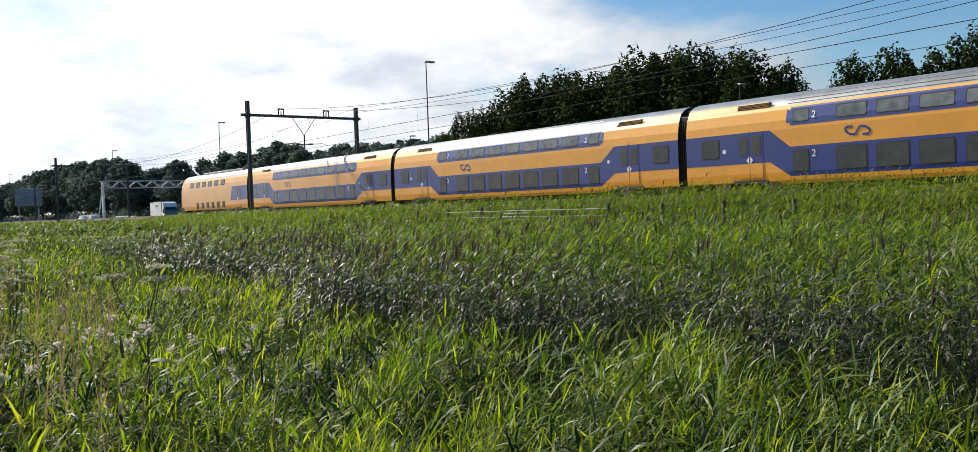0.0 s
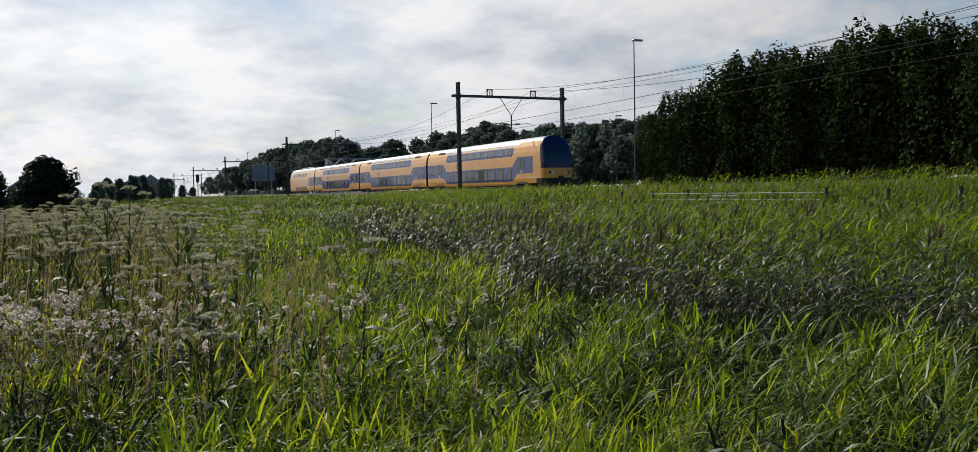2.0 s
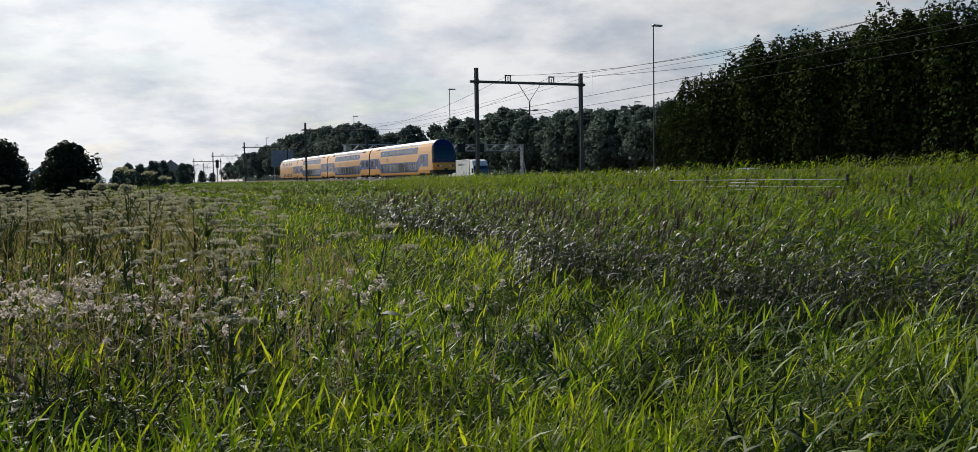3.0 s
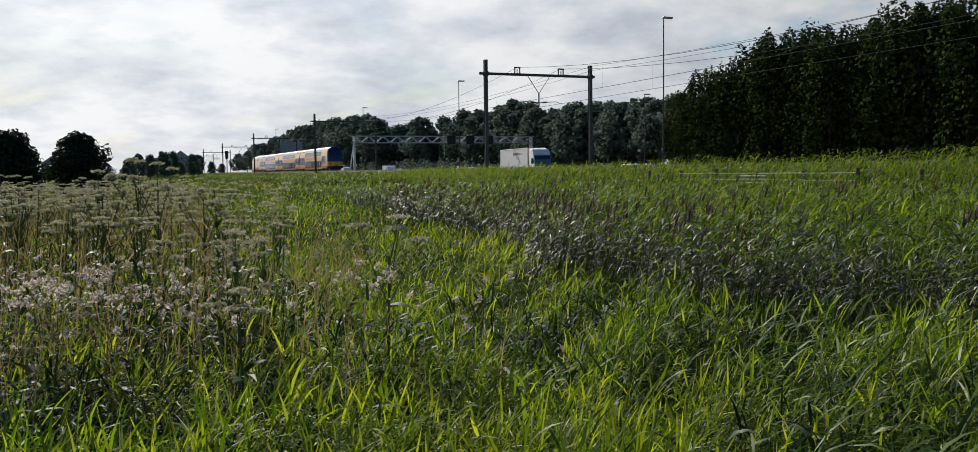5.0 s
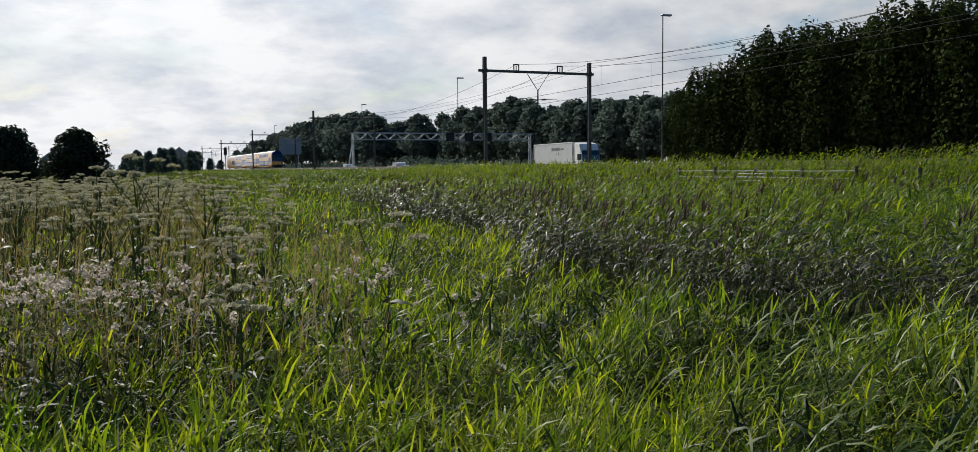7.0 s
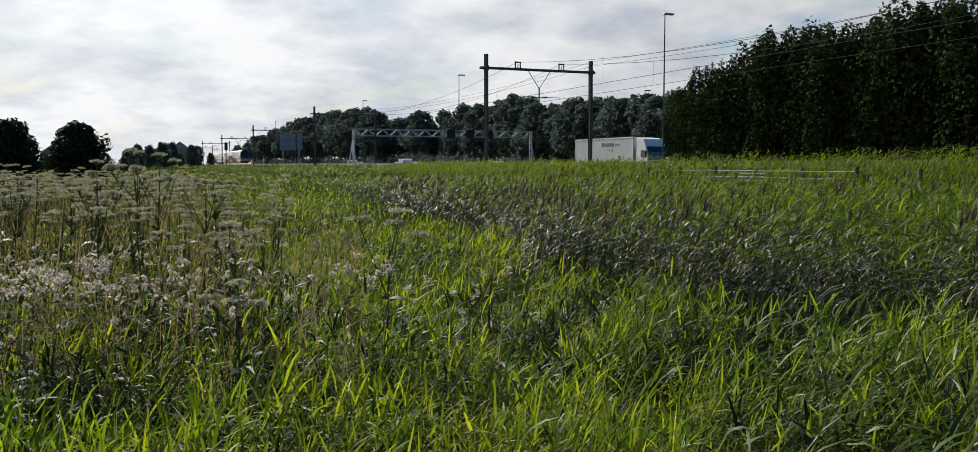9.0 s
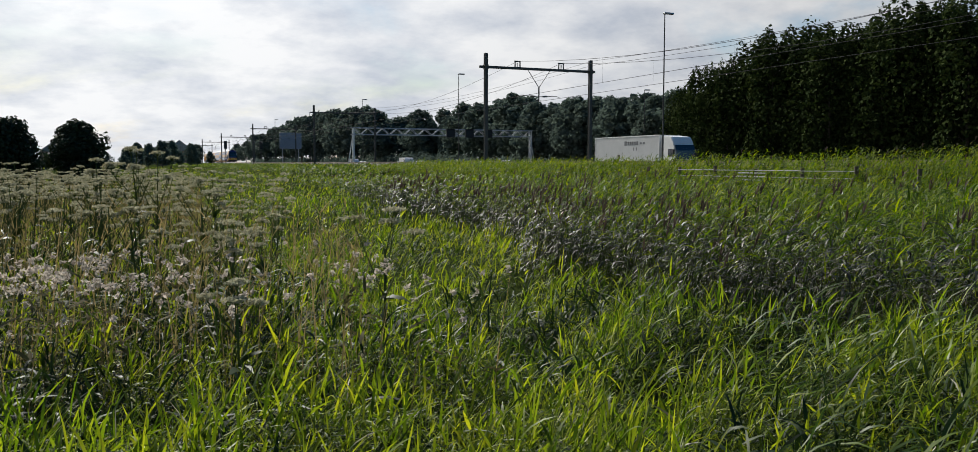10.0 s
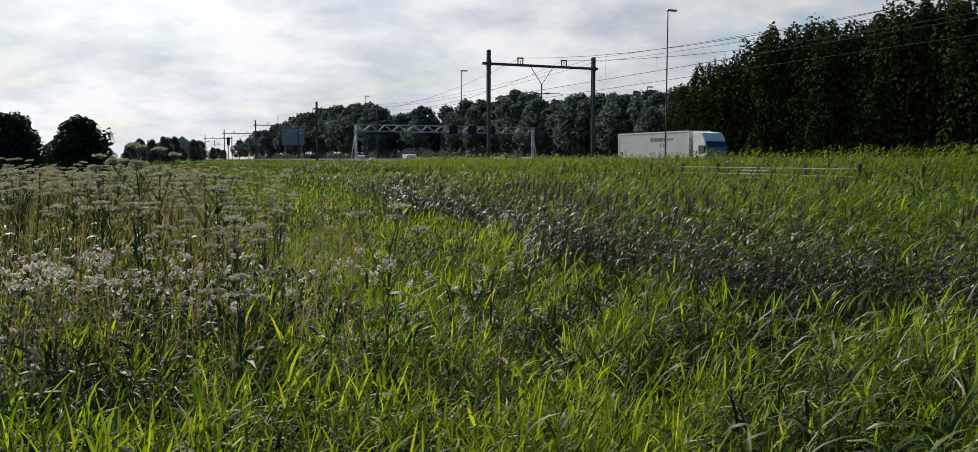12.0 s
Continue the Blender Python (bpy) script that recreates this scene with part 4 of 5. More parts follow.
def tree(name, label, h, width, seed, leaf="leaf", n_leaf=3600, trunk_to=0.25, leaf_size=0.30, group="", column=True, lobes=26, category="tree"):
    rng = np.random.default_rng(seed)
    t = thing(name, label, category, group)
    bm = bmesh.new()
    tr = 0.012 * h + 0.06
    pts = [Vector((0, 0, -0.3))]
    for k in range(1, 7):
        pts.append(Vector((rng.normal() * 0.012 * h, rng.normal() * 0.012 * h, h * 0.85 * k / 6)))
    tube(bm, pts, [tr * (1 - k / 6.6) for k in range(7)])
    part("trunk", bm, "bark", t)
    cs, rs = [], []
    limbs = bmesh.new()
    for k in range(lobes):
        q = trunk_to + (0.97 - trunk_to) * ((k + 0.5) / lobes)
        prof = (math.sin(math.pi * min(1, (q - trunk_to) / (1 - trunk_to) * (0.66 if column else 0.80) + 0.18)) ** 0.8)
        rad = width * 0.5 * prof * rng.uniform(0.45, 1.0)
        a = k * 2.4 + rng.uniform(-0.4, 0.4)
        base = Vector((0, 0, h * max(0.08, q - 0.10)))
        tip = Vector((math.cos(a) * rad * 0.75, math.sin(a) * rad * 0.75, h * q))
        rod(limbs, base, tip, tr * 0.3 * (1.15 - q), 0.02, n=5, cap=False)
        cs.append(tip)
        rs.append((width * (0.175 if column else 0.15) * rng.uniform(0.7, 1.3) * (0.5 + 0.65 * prof), (1.6 if column else 0.9)))
    tagged(part("limb", limbs, "bark", t), kind="stuff")
    cent, facing = [], []
    per = n_leaf // lobes
    for c, (r, st) in zip(cs, rs):
        d = rng.normal(size=(per, 3))
        d /= np.linalg.norm(d, axis=1, keepdims=True)
        facing.append(d + np.array([0, 0, 0.35]))
        d = d * (rng.uniform(0.35, 1.0, (per, 1)) ** 0.4) * r * (1 + 0.08 * rng.normal(size=(per, 1)))
        if column:
            d[:, :2] *= (1 - 0.35 * np.clip(d[:, 2:] / r, -0.6, 1))
        d[:, 2] *= st
        cent.append(np.array(c) + d)
    cent = np.concatenate(cent)
    v, f = leaf_quads(rng, cent, leaf_size, 0.4, np.concatenate(facing))
    mesh_object("crown", v, f, leaf, "stuff", "", "", t)
    return t


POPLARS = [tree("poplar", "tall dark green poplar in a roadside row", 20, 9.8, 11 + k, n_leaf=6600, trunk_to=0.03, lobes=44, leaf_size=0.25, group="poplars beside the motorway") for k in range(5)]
OAKS = [tree("roadside_tree", "broad green roadside tree with a bare trunk", 15, 11, 31 + k, leaf="leaf_hazed", n_leaf=4200, trunk_to=0.24, leaf_size=0.33, column=False,
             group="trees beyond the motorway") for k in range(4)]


def plant_trees():
    rng = random.Random(4)
    spots = []
    # the tall row, two deep, and its lower continuation
    y = 34.0
    while y < 128:
        if not 51.5 < y < 54.5:
            h = 15.6 if y < 53 else 15.0 + (y - 54.5) * 0.33 if y < 74 else 21.4 if y < 105 else 21.4 - (y - 105) * 0.29
            spots.append((POPLARS, 88 + rng.uniform(-1.2, 1.2), y, h * rng.uniform(0.90, 1.02) * (0.93 if y > 82 else 1) / 20))
            spots.append((POPLARS, 94 + rng.uniform(-1.5, 1.5), y + 2.4, h * rng.uniform(0.86, 0.98) / 20))
        y += rng.uniform(3.7, 4.7)
    while y < 186:
        spots.append((OAKS, 90 + rng.uniform(-1.5, 1.5), y, rng.uniform(13.6, 15.6) / 15))
        spots.append((OAKS, 98 + rng.uniform(-1.5, 1.5), y + 3, rng.uniform(14, 16) / 15))
        y += rng.uniform(5.0, 7.0)
    for k in range(15):
        a = 15.6 + k * 0.68 + rng.uniform(-0.2, 0.2)
        if 15.9 < a < 16.6:
            continue
        x = 97 + rng.uniform(-3, 6)
        spots.append((OAKS, x, x / math.tan(radians(a)), rng.uniform(16.0, 20.0) / 15))
    for k in range(16):
        a = 6.6 + k * 0.58
        x = 88 + rng.uniform(-2, 8)
        hh = 5.5 + 15.5 * min(1, (a - 6.2) / 5.5) ** 0.7
        d = x / math.sin(radians(a))
        spots.append((OAKS, x, x / math.tan(radians(a)), (d * 0.0585 * min(1, ((a - 4.6) / 8.0)) ** 0.8 + 1.2) * rng.uniform(1.0, 1.12) / 15))
    for kinds, x, y, s in spots:
        src = rng.choice(kinds)
        wide = rng.uniform(0.80, 1.0) if kinds is POPLARS else rng.uniform(1.0, 1.25)
        copy_thing(src, pose(x, y, 0, 0, 0, rng.uniform(0, 360)) @ Matrix.Diagonal((s * wide, s * wide, s, 1)))
    for k, src in enumerate(POPLARS):
        src.matrix_basis = pose(93 + k, 188 + 7 * k, 0) @ Matrix.Scale(0.72, 4)
    for k, src in enumerate(OAKS):
        src.matrix_basis = pose(112 + 3 * k, 300 + 20 * k, 0)


plant_trees()


def plant_bushes():
    for a, d, h, w, seed in ((-2.45, 60, 4.1, 4.1, 71), (-6.3, 55, 3.9, 4.6, 72)):
        t = tree("bush", "dark rounded shrub at the field's edge", h, w, seed, leaf="leaf_bush", n_leaf=14000, trunk_to=0.05, leaf_size=0.09, column=False, lobes=60,
                 group="shrubs at the field's edge", category="bush")
        t.matrix_basis = pose(d * math.sin(radians(a)), d * math.cos(radians(a)), 0)
    rng = random.Random(9)
    for a, d, h in ((0.2, 150, 7.5), (0.75, 170, 9.5), (1.4, 190, 10.0), (2.2, 210, 12.0), (2.7, 220, 12.5), (3.9, 240, 12.0), (4.2, 260, 12.5), (0.0, 140, 5.0), (1.8, 230, 10.0),
                    (-1.0, 160, 6.5), (-4.2, 230, 7), (-5.0, 230, 6.5), (3.2, 300, 10), (5.0, 330, 10.5), (5.6, 350, 9.5)):
        s = h * 0.54 / 15
        copy_thing(rng.choice(OAKS), pose(d * math.sin(radians(a)), d * math.cos(radians(a)), 0, 0, 0, rng.uniform(0, 360)) @ Matrix.Diagonal((s, s, s, 1)))


plant_bushes()


def far_house(x, y, w, d, h):
    t = thing("house", "small distant brick house with a pitched roof", "house", "far houses", pose(x, y, 0))
    part("wall", box(bmesh.new(), -w / 2, w / 2, -d / 2, d / 2, 0, h), "brick", t)
    bm = bmesh.new()
    pts = [(-w / 2 - 0.3, h), (0, h + w * 0.4), (w / 2 + 0.3, h)]
    rows = [[bm.verts.new((x_, y_, z_)) for x_, z_ in pts] for y_ in (-d / 2 - 0.3, d / 2 + 0.3)]
    for k in range(3):
        bm.faces.new((rows[0][k], rows[0][(k + 1) % 3], rows[1][(k + 1) % 3], rows[1][k]))
    bm.faces.new(rows[0])
    bm.faces.new(rows[1])
    part("roof", bm, "roof", t)
    for k in (-1, 1):
        part("window", box(bmesh.new(), k * w * 0.25 - 0.6, k * w * 0.25 + 0.6, -d / 2 - 0.05, -d / 2 + 0.05, 1.2, 2.6), "window", t)


far_house(-19, 300, 9, 8, 5.0)
far_house(31, 560, 16, 10, 9.0)
far_house(24, 520, 12, 9, 6.0)


# ---- grasses, reeds and herbs ----
def leaves(base, az, th0, bend, length, width, twist, rng, segs=3):
    """Long tapered leaves that rise from base and bend over: arrays of equal length."""
    n = len(base)
    prof = {3: (0.55, 1.0, 0.72, 0.06), 2: (0.8, 0.9, 0.08)}[segs]
    hx, hy = np.sin(az), np.cos(az)
    wx, wy = np.cos(az + twist), -np.sin(az + twist)
    p = base.copy()
    out = []
    for k in range(segs + 1):
        hw = (width * prof[k] * 0.5)
        off = np.stack([wx * hw, wy * hw, 0.35 * hw * np.sin(twist * 3)], 1)
        out += [p - off, p + off]
        if k < segs:
            th = th0 - bend * (k + 0.5) / segs
            st = length / segs
            p = p + np.stack([hx * np.cos(th) * st, hy * np.cos(th) * st, np.sin(th) * st], 1)
    v = np.stack(out, 1).reshape(-1, 3)
    m = 2 * (segs + 1)
    q = np.array([[2 * k, 2 * k + 1, 2 * k + 3, 2 * k + 2] for k in range(segs)])
    f = (q[None] + (np.arange(n) * m)[:, None, None]).reshape(-1, 4)
    return v, f


def join(sets):
    vs, fs, o = [], [], 0
    for v, f in sets:
        vs.append(v)
        fs.append(f + o)
        o += len(v)
    return np.concatenate(vs), np.concatenate(fs)


def fan(rng, n, r0, r1, a0=-11.0, a1=72.0):
    """Points spread evenly over a ring's sector round the origin, angles clockwise from +y."""
    r = np.sqrt(rng.uniform(r0 * r0, r1 * r1, n))
    a = np.radians(rng.uniform(a0, a1, n))
    return np.stack([r * np.sin(a), r * np.cos(a)], 1)


def patch(p, k, seed=0.0):
    """A slow uneven pattern over the plan, about -1 to 1."""
    x, y = p[:, 0] * k + seed, p[:, 1] * k - seed
    return (np.sin(x + 1.7 * np.sin(y * 0.8 + seed)) + np.sin(y * 1.3 + 1.1 * np.sin(x * 1.4)) + 0.6 * np.sin(2.3 * x - 1.9 * y)) / 2.2


WIND = radians(105)
SWAY = []


def reed_edge(y):
    return 4.95 + 0.125 * np.maximum(0, y - 8) + 0.35 * np.sin(y * 0.5) + 0.2 * np.sin(y * 1.7)


def ground_z(p):
    return bank_height(p[:, 0], p[:, 1])


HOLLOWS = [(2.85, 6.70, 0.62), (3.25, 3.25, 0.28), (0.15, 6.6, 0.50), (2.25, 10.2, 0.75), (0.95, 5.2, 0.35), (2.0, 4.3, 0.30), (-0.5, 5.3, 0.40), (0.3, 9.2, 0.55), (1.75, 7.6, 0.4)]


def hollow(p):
    """1 in the thin gaps of the meadow, whose leaves take the shade colour, 0 elsewhere."""
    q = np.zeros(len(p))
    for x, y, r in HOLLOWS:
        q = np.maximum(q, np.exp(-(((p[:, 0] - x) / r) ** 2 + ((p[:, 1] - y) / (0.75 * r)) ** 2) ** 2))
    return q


def meadow():
    """Shoots of broad-leaved grass: a few leaves up each stem, the near ones dense."""
    rng = np.random.default_rng(5)
    green, herb_and_shade, dry, pale = [], [], [], []
    for r0, r1, dens, wmul, segs, nl in ((1.6, 4.5, 540, 0.9, 3, 7), (4.5, 9, 370, 0.9, 3, 6), (9, 18, 110, 1.2, 3, 4), (18, 40, 26, 2.0, 2, 3), (40, 110, 3.2, 4.2, 2, 3), (110, 260, 0.5, 9, 2, 3)):
        area = radians(83) / 2 * (r1 * r1 - r0 * r0)
        p = fan(rng, int(area * dens), r0, r1)
        p = p[p[:, 0] < reed_edge(p[:, 1]) + 0.5]
        if not len(p):
            continue
        lush = patch(p, 0.55)
        hole = hollow(p)
        keep = rng.uniform(0, 1, len(p)) < (0.64 + 0.52 * patch(p, 2.1, 2.0)) * (1 - 0.93 * hole)
        hole = hole[keep]
        p, lush = p[keep], lush[keep]
        n = len(p)
        # rank growth to the left of the path, shorter grass along it
        path = np.exp(-((p[:, 0] - 1.6 - 0.09 * p[:, 1]) / (0.9 + 0.04 * p[:, 1])) ** 2)
        h = (0.50 + 0.10 * lush + 0.17 * patch(p, 2.9, 1.0) + 0.12 * patch(p, 5.5, 3.0) + 0.09 * rng.normal(size=n)).clip(0.12, 0.80)
        h = h * (1 - 0.15 * path * (p[:, 1] > 6)) * (1 - 0.6 * hole)
        h = np.minimum(h, 0.36 + 0.085 * np.hypot(p[:, 0], p[:, 1]))
        z = ground_z(p)
        lean = 0.10 + 0.10 * rng.uniform(size=n)
        la = WIND + rng.normal(size=n) * 0.9
        tint = rng.uniform(0, 1, n) + 0.35 * patch(p, 0.9, 5.0) - 0.35 * path + 0.22 * np.clip((0.8 - p[:, 0]) / 2, 0, 1) * (p[:, 1] > 4.5)
        # leaves in the gaps get the near-black colour, painted as shade
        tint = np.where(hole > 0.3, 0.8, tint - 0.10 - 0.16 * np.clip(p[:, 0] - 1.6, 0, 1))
        for k in range(nl):
            q = (k + 0.6) / (nl + 0.3) * rng.uniform(0.8, 1.1, n)
            hz = h * q * 0.75
            b = np.stack([p[:, 0] + np.sin(la) * lean * hz, p[:, 1] + np.cos(la) * lean * hz, z + hz], 1)
            az = rng.uniform(0, math.tau, n)
            top = k == nl - 1
            az = np.where(rng.uniform(size=n) < 0.40, WIND + rng.normal(size=n) * 0.7, az)
            th0 = np.radians(rng.uniform(5, 80, n) if not top else rng.uniform(52, 90, n))
            bend = np.radians(rng.uniform(25, 125, n) if not top else rng.uniform(0, 60, n))
            ln = (0.09 + 0.15 * rng.uniform(size=n) ** 1.5) * (0.75 + 0.5 * h / 0.7)
            w = rng.uniform(0.006, 0.017, n) * wmul * (1.15 if top else 1)
            bleached = rng.uniform(size=n) < 0.022
            if bleached.any():
                pale.append(leaves(b[bleached], az[bleached], th0[bleached] * 0.6, bend[bleached], ln[bleached] * 1.2, w[bleached], rng.normal(size=bleached.sum()) * 0.8, rng, segs))
            # many leaves low on the stem take it too, as painted shadow
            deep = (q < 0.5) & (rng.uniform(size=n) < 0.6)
            for sel, store in (((tint < 0.66) & ~deep, green), (((tint >= 0.66) & (tint < 1.12)) | ((tint < 0.66) & deep), herb_and_shade), (tint >= 1.12, dry)):
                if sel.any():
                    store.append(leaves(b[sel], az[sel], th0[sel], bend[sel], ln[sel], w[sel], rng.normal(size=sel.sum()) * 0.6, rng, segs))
    # the meadow behind and beside the path, thinner
    for r0, r1, dens in ((0.9, 5, 60), (5, 14, 14)):
        p = fan(rng, int(radians(277) / 2 * (r1 * r1 - r0 * r0) * dens), r0, r1, 72.0, 349.0)
        n = len(p)
        for k in range(4):
            b = np.stack([p[:, 0], p[:, 1], ground_z(p) + 0.1 * k], 1)
            green.append(leaves(b, rng.uniform(0, 6.28, n), np.radians(rng.uniform(50, 85, n)), np.radians(rng.uniform(15, 90, n)), rng.uniform(0.18, 0.36, n), rng.uniform(0.012, 0.03, n), rng.normal(size=n) * 0.6, rng, 2))
    v, f = join(green)
    SWAY.append((mesh_object("meadow_grass", v, f, "grass", "stuff", "tall bright green meadow grass bending in the wind", "grass"), 0.008, 1.2, 0.7))
    # dark tussocks of broader leaves
    c = fan(rng, 34, 3.2, 10)
    c = c[c[:, 0] < reed_edge(c[:, 1]) - 0.3]
    for x, y in c:
        n = 130
        rad = rng.uniform(0.16, 0.36)
        p = np.stack([x + rng.normal(size=n) * rad, y + rng.normal(size=n) * rad], 1)
        b = np.stack([p[:, 0], p[:, 1], ground_z(p) + rng.uniform(0.1, 0.42, n)], 1)
        herb_and_shade.append(leaves(b, rng.uniform(0, 6.28, n), np.radians(rng.uniform(10, 80, n)), np.radians(rng.uniform(20, 110, n)), rng.uniform(0.14, 0.32, n), rng.uniform(0.014, 0.03, n), rng.normal(size=n) * 0.6, rng, 3))
    v, f = join(herb_and_shade)
    mesh_object("meadow_herbs", v, f, "dark_grass", "stuff", "dark green herbs and low grass leaves with shade in their colour", "herbs")
    v, f = join(dry)
    mesh_object("bleached_grass", *join(pale), "pale_blade", "stuff", "pale bleached blades scattered through the grass", "dry grass")
    mesh_object("dry_grass", v, f, "dry", "stuff", "withered straw-coloured blades in the meadow", "dry grass")


meadow()


def reed_bed():
    rng = np.random.default_rng(6)
    green, bright, shade_leaves, stems, plumes, sheen = [], [], [], [], [], []
    for r0, r1, dens, wmul, segs, nl in ((2.5, 9, 84, 1.0, 3, 12), (9, 18, 46, 1.15, 3, 10), (18, 36, 17, 1.8, 2, 8), (36, 75, 3.6, 3.6, 2, 6), (75, 200, 0.55, 8.0, 2, 5)):
        area = radians(83) / 2 * (r1 * r1 - r0 * r0)
        p = fan(rng, int(area * dens), r0, r1)
        e = reed_edge(p[:, 1])
        p = p[(p[:, 0] > e) & (p[:, 0] < 27.6)]
        if not len(p):
            continue
        n = len(p)
        e = reed_edge(p[:, 1])
        inside = p[:, 0] - e
        z = ground_z(p)
        bank = np.clip((p[:, 0] - 20) / 6, 0, 1)
        h = (1.06 + 0.13 * np.tanh((inside - 2.5) / 2.0) + 0.10 * patch(p, 0.7) + 0.12 * rng.normal(size=n)) * (1 - 0.10 * bank)
        h = h * (1 - 0.42 * np.clip((p[:, 1] - 34) / 26, 0, 1)) * (1 - 0.14 * np.clip((p[:, 0] - 9) / 6, 0, 1) * (p[:, 0] < 22.3))
        h = h.clip(0.5, 1.95)
        lean = 0.05 + 0.10 * rng.uniform(size=n)
        la = WIND + rng.normal(size=n) * 0.5
        dx, dy = np.sin(la) * lean, np.cos(la) * lean
        b0 = np.stack([p[:, 0], p[:, 1], z - 0.05], 1)
        stems.append(leaves(b0, la, np.full(n, 1.50) - lean, np.full(n, 0.05), h, np.full(n, 0.010 * wmul), rng.uniform(0, 3.1, n), rng, 2))
        # the bed's front lies in shade, painted with darker leaves, most of them low
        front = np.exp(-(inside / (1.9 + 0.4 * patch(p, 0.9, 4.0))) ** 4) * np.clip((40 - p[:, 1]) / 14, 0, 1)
        for k in range(nl):
            q = 0.22 + 0.76 * (k + rng.uniform(0, 1, n)) / nl
            hz = h * q
            b = np.stack([p[:, 0] + dx * hz, p[:, 1] + dy * hz, z + hz], 1)
            is_shade = rng.uniform(0, 1, n) < (0.08 + 0.9 * front) * (1.35 - 0.8 * q)
            upright = rng.uniform(size=n) < 0.22
            az = WIND + rng.normal(size=n) * np.where(is_shade, 0.8, 1.2)
            away = is_shade & (rng.uniform(size=n) < 0.35)
            az = np.where(away, az + math.pi, az)
            th0 = np.radians(np.where(upright & ~is_shade, rng.uniform(55, 85, n), np.where(is_shade, rng.uniform(-5, 62, n), rng.uniform(-10, 55, n) + 14 * q)))
            bend = np.radians(np.where(is_shade, rng.uniform(45, 140, n), rng.uniform(30, 95, n)))
            ln = np.where(is_shade, rng.uniform(0.11, 0.26, n), rng.uniform(0.13, 0.30, n)) * (1.1 - 0.25 * q)
            w = rng.uniform(0.010, 0.021, n) * wmul
            # higher leaves and those on the bank get the sunlit colour
            top = (rng.uniform(0, 1, n) < (0.35 + 0.65 * bank) + 0.6 * (q - 0.5)) & ~is_shade
            for sel, store in ((~is_shade & ~top, green), (top, bright), (is_shade, shade_leaves)):
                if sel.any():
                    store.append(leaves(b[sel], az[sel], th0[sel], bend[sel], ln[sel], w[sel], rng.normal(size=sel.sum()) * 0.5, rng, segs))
        sel = rng.uniform(0, 1, n) < 0.025 + 0.20 * front * (p[:, 1] > 7)
        if sel.any() and r0 < 40:
            m = sel.sum()
            tip = np.stack([p[sel, 0] + dx[sel] * h[sel], p[sel, 1] + dy[sel] * h[sel], z[sel] + h[sel] * 0.97], 1)
            for k in range(5):
                plumes.append(leaves(tip, WIND + rng.normal(size=m) * 0.5, np.radians(rng.uniform(66, 92, m)), np.radians(rng.uniform(0, 35, m)),
                                     rng.uniform(0.12, 0.22, m), np.full(m, 0.015 * wmul), rng.normal(size=m), rng, 2))
    # taller reed-grass streaming in the wind before the bed
    p = fan(rng, 420, 3.3, 6.2, 38, 64)
    p = p[(p[:, 0] > 2.5) & (p[:, 0] < reed_edge(p[:, 1]) + 0.6)]
    p = p[rng.uniform(size=len(p)) < 0.55 + 0.5 * patch(p, 1.6, 7.0)]
    n = len(p)
    h = rng.uniform(0.35, 0.75, n) * np.clip(0.45 + 0.09 * np.hypot(p[:, 0], p[:, 1]), 0, 1)
    z = ground_z(p)
    for k in range(9):
        q = (k + rng.uniform(0, 1, n)) / 9
        b = np.stack([p[:, 0] + 0.12 * h * q, p[:, 1], z + h * q], 1)
        sheen.append(leaves(b, WIND + rng.normal(size=n) * 0.65, np.radians(rng.uniform(5, 65, n)), np.radians(rng.uniform(20, 95, n)),
                            rng.uniform(0.16, 0.36, n), rng.uniform(0.009, 0.019, n), rng.normal(size=n) * 0.6, rng, 3))
    # rank grass on the bank's shoulder
    n = 9000
    p = np.stack([rng.uniform(22.6, 27.7, n), -6 + 90 * rng.uniform(0, 1, n) ** 1.3], 1)
    z = ground_z(p)
    h = (0.78 + 0.10 * patch(p, 0.8) + 0.14 * rng.normal(size=n)).clip(0.4, 1.25)
    for k in range(6):
        q = (k + rng.uniform(0, 1, n)) / 6
        b = np.stack([p[:, 0] + 0.1 * h * q, p[:, 1], z + h * q * 0.85], 1)
        bright.append(leaves(b, WIND + rng.normal(size=n) * 1.0, np.radians(rng.uniform(30, 85, n)), np.radians(rng.uniform(10, 80, n)),
                             rng.uniform(0.18, 0.38, n), rng.uniform(0.02, 0.045, n), rng.normal(size=n) * 0.5, rng, 2))
    n = 7000
    p = np.stack([rng.uniform(22.0, 27.9, n), 80 + 420 * rng.uniform(0, 1, n) ** 1.6], 1)
    for k in range(3):
        b = np.stack([p[:, 0], p[:, 1], ground_z(p) + 0.10 * k], 1)
        green.append(leaves(b, WIND + rng.normal(size=n) * 1.2, np.radians(rng.uniform(35, 85, n)), np.radians(rng.uniform(10, 80, n)),
                             rng.uniform(0.25, 0.5, n), rng.uniform(0.10, 0.22, n), rng.normal(size=n) * 0.5, rng, 2))
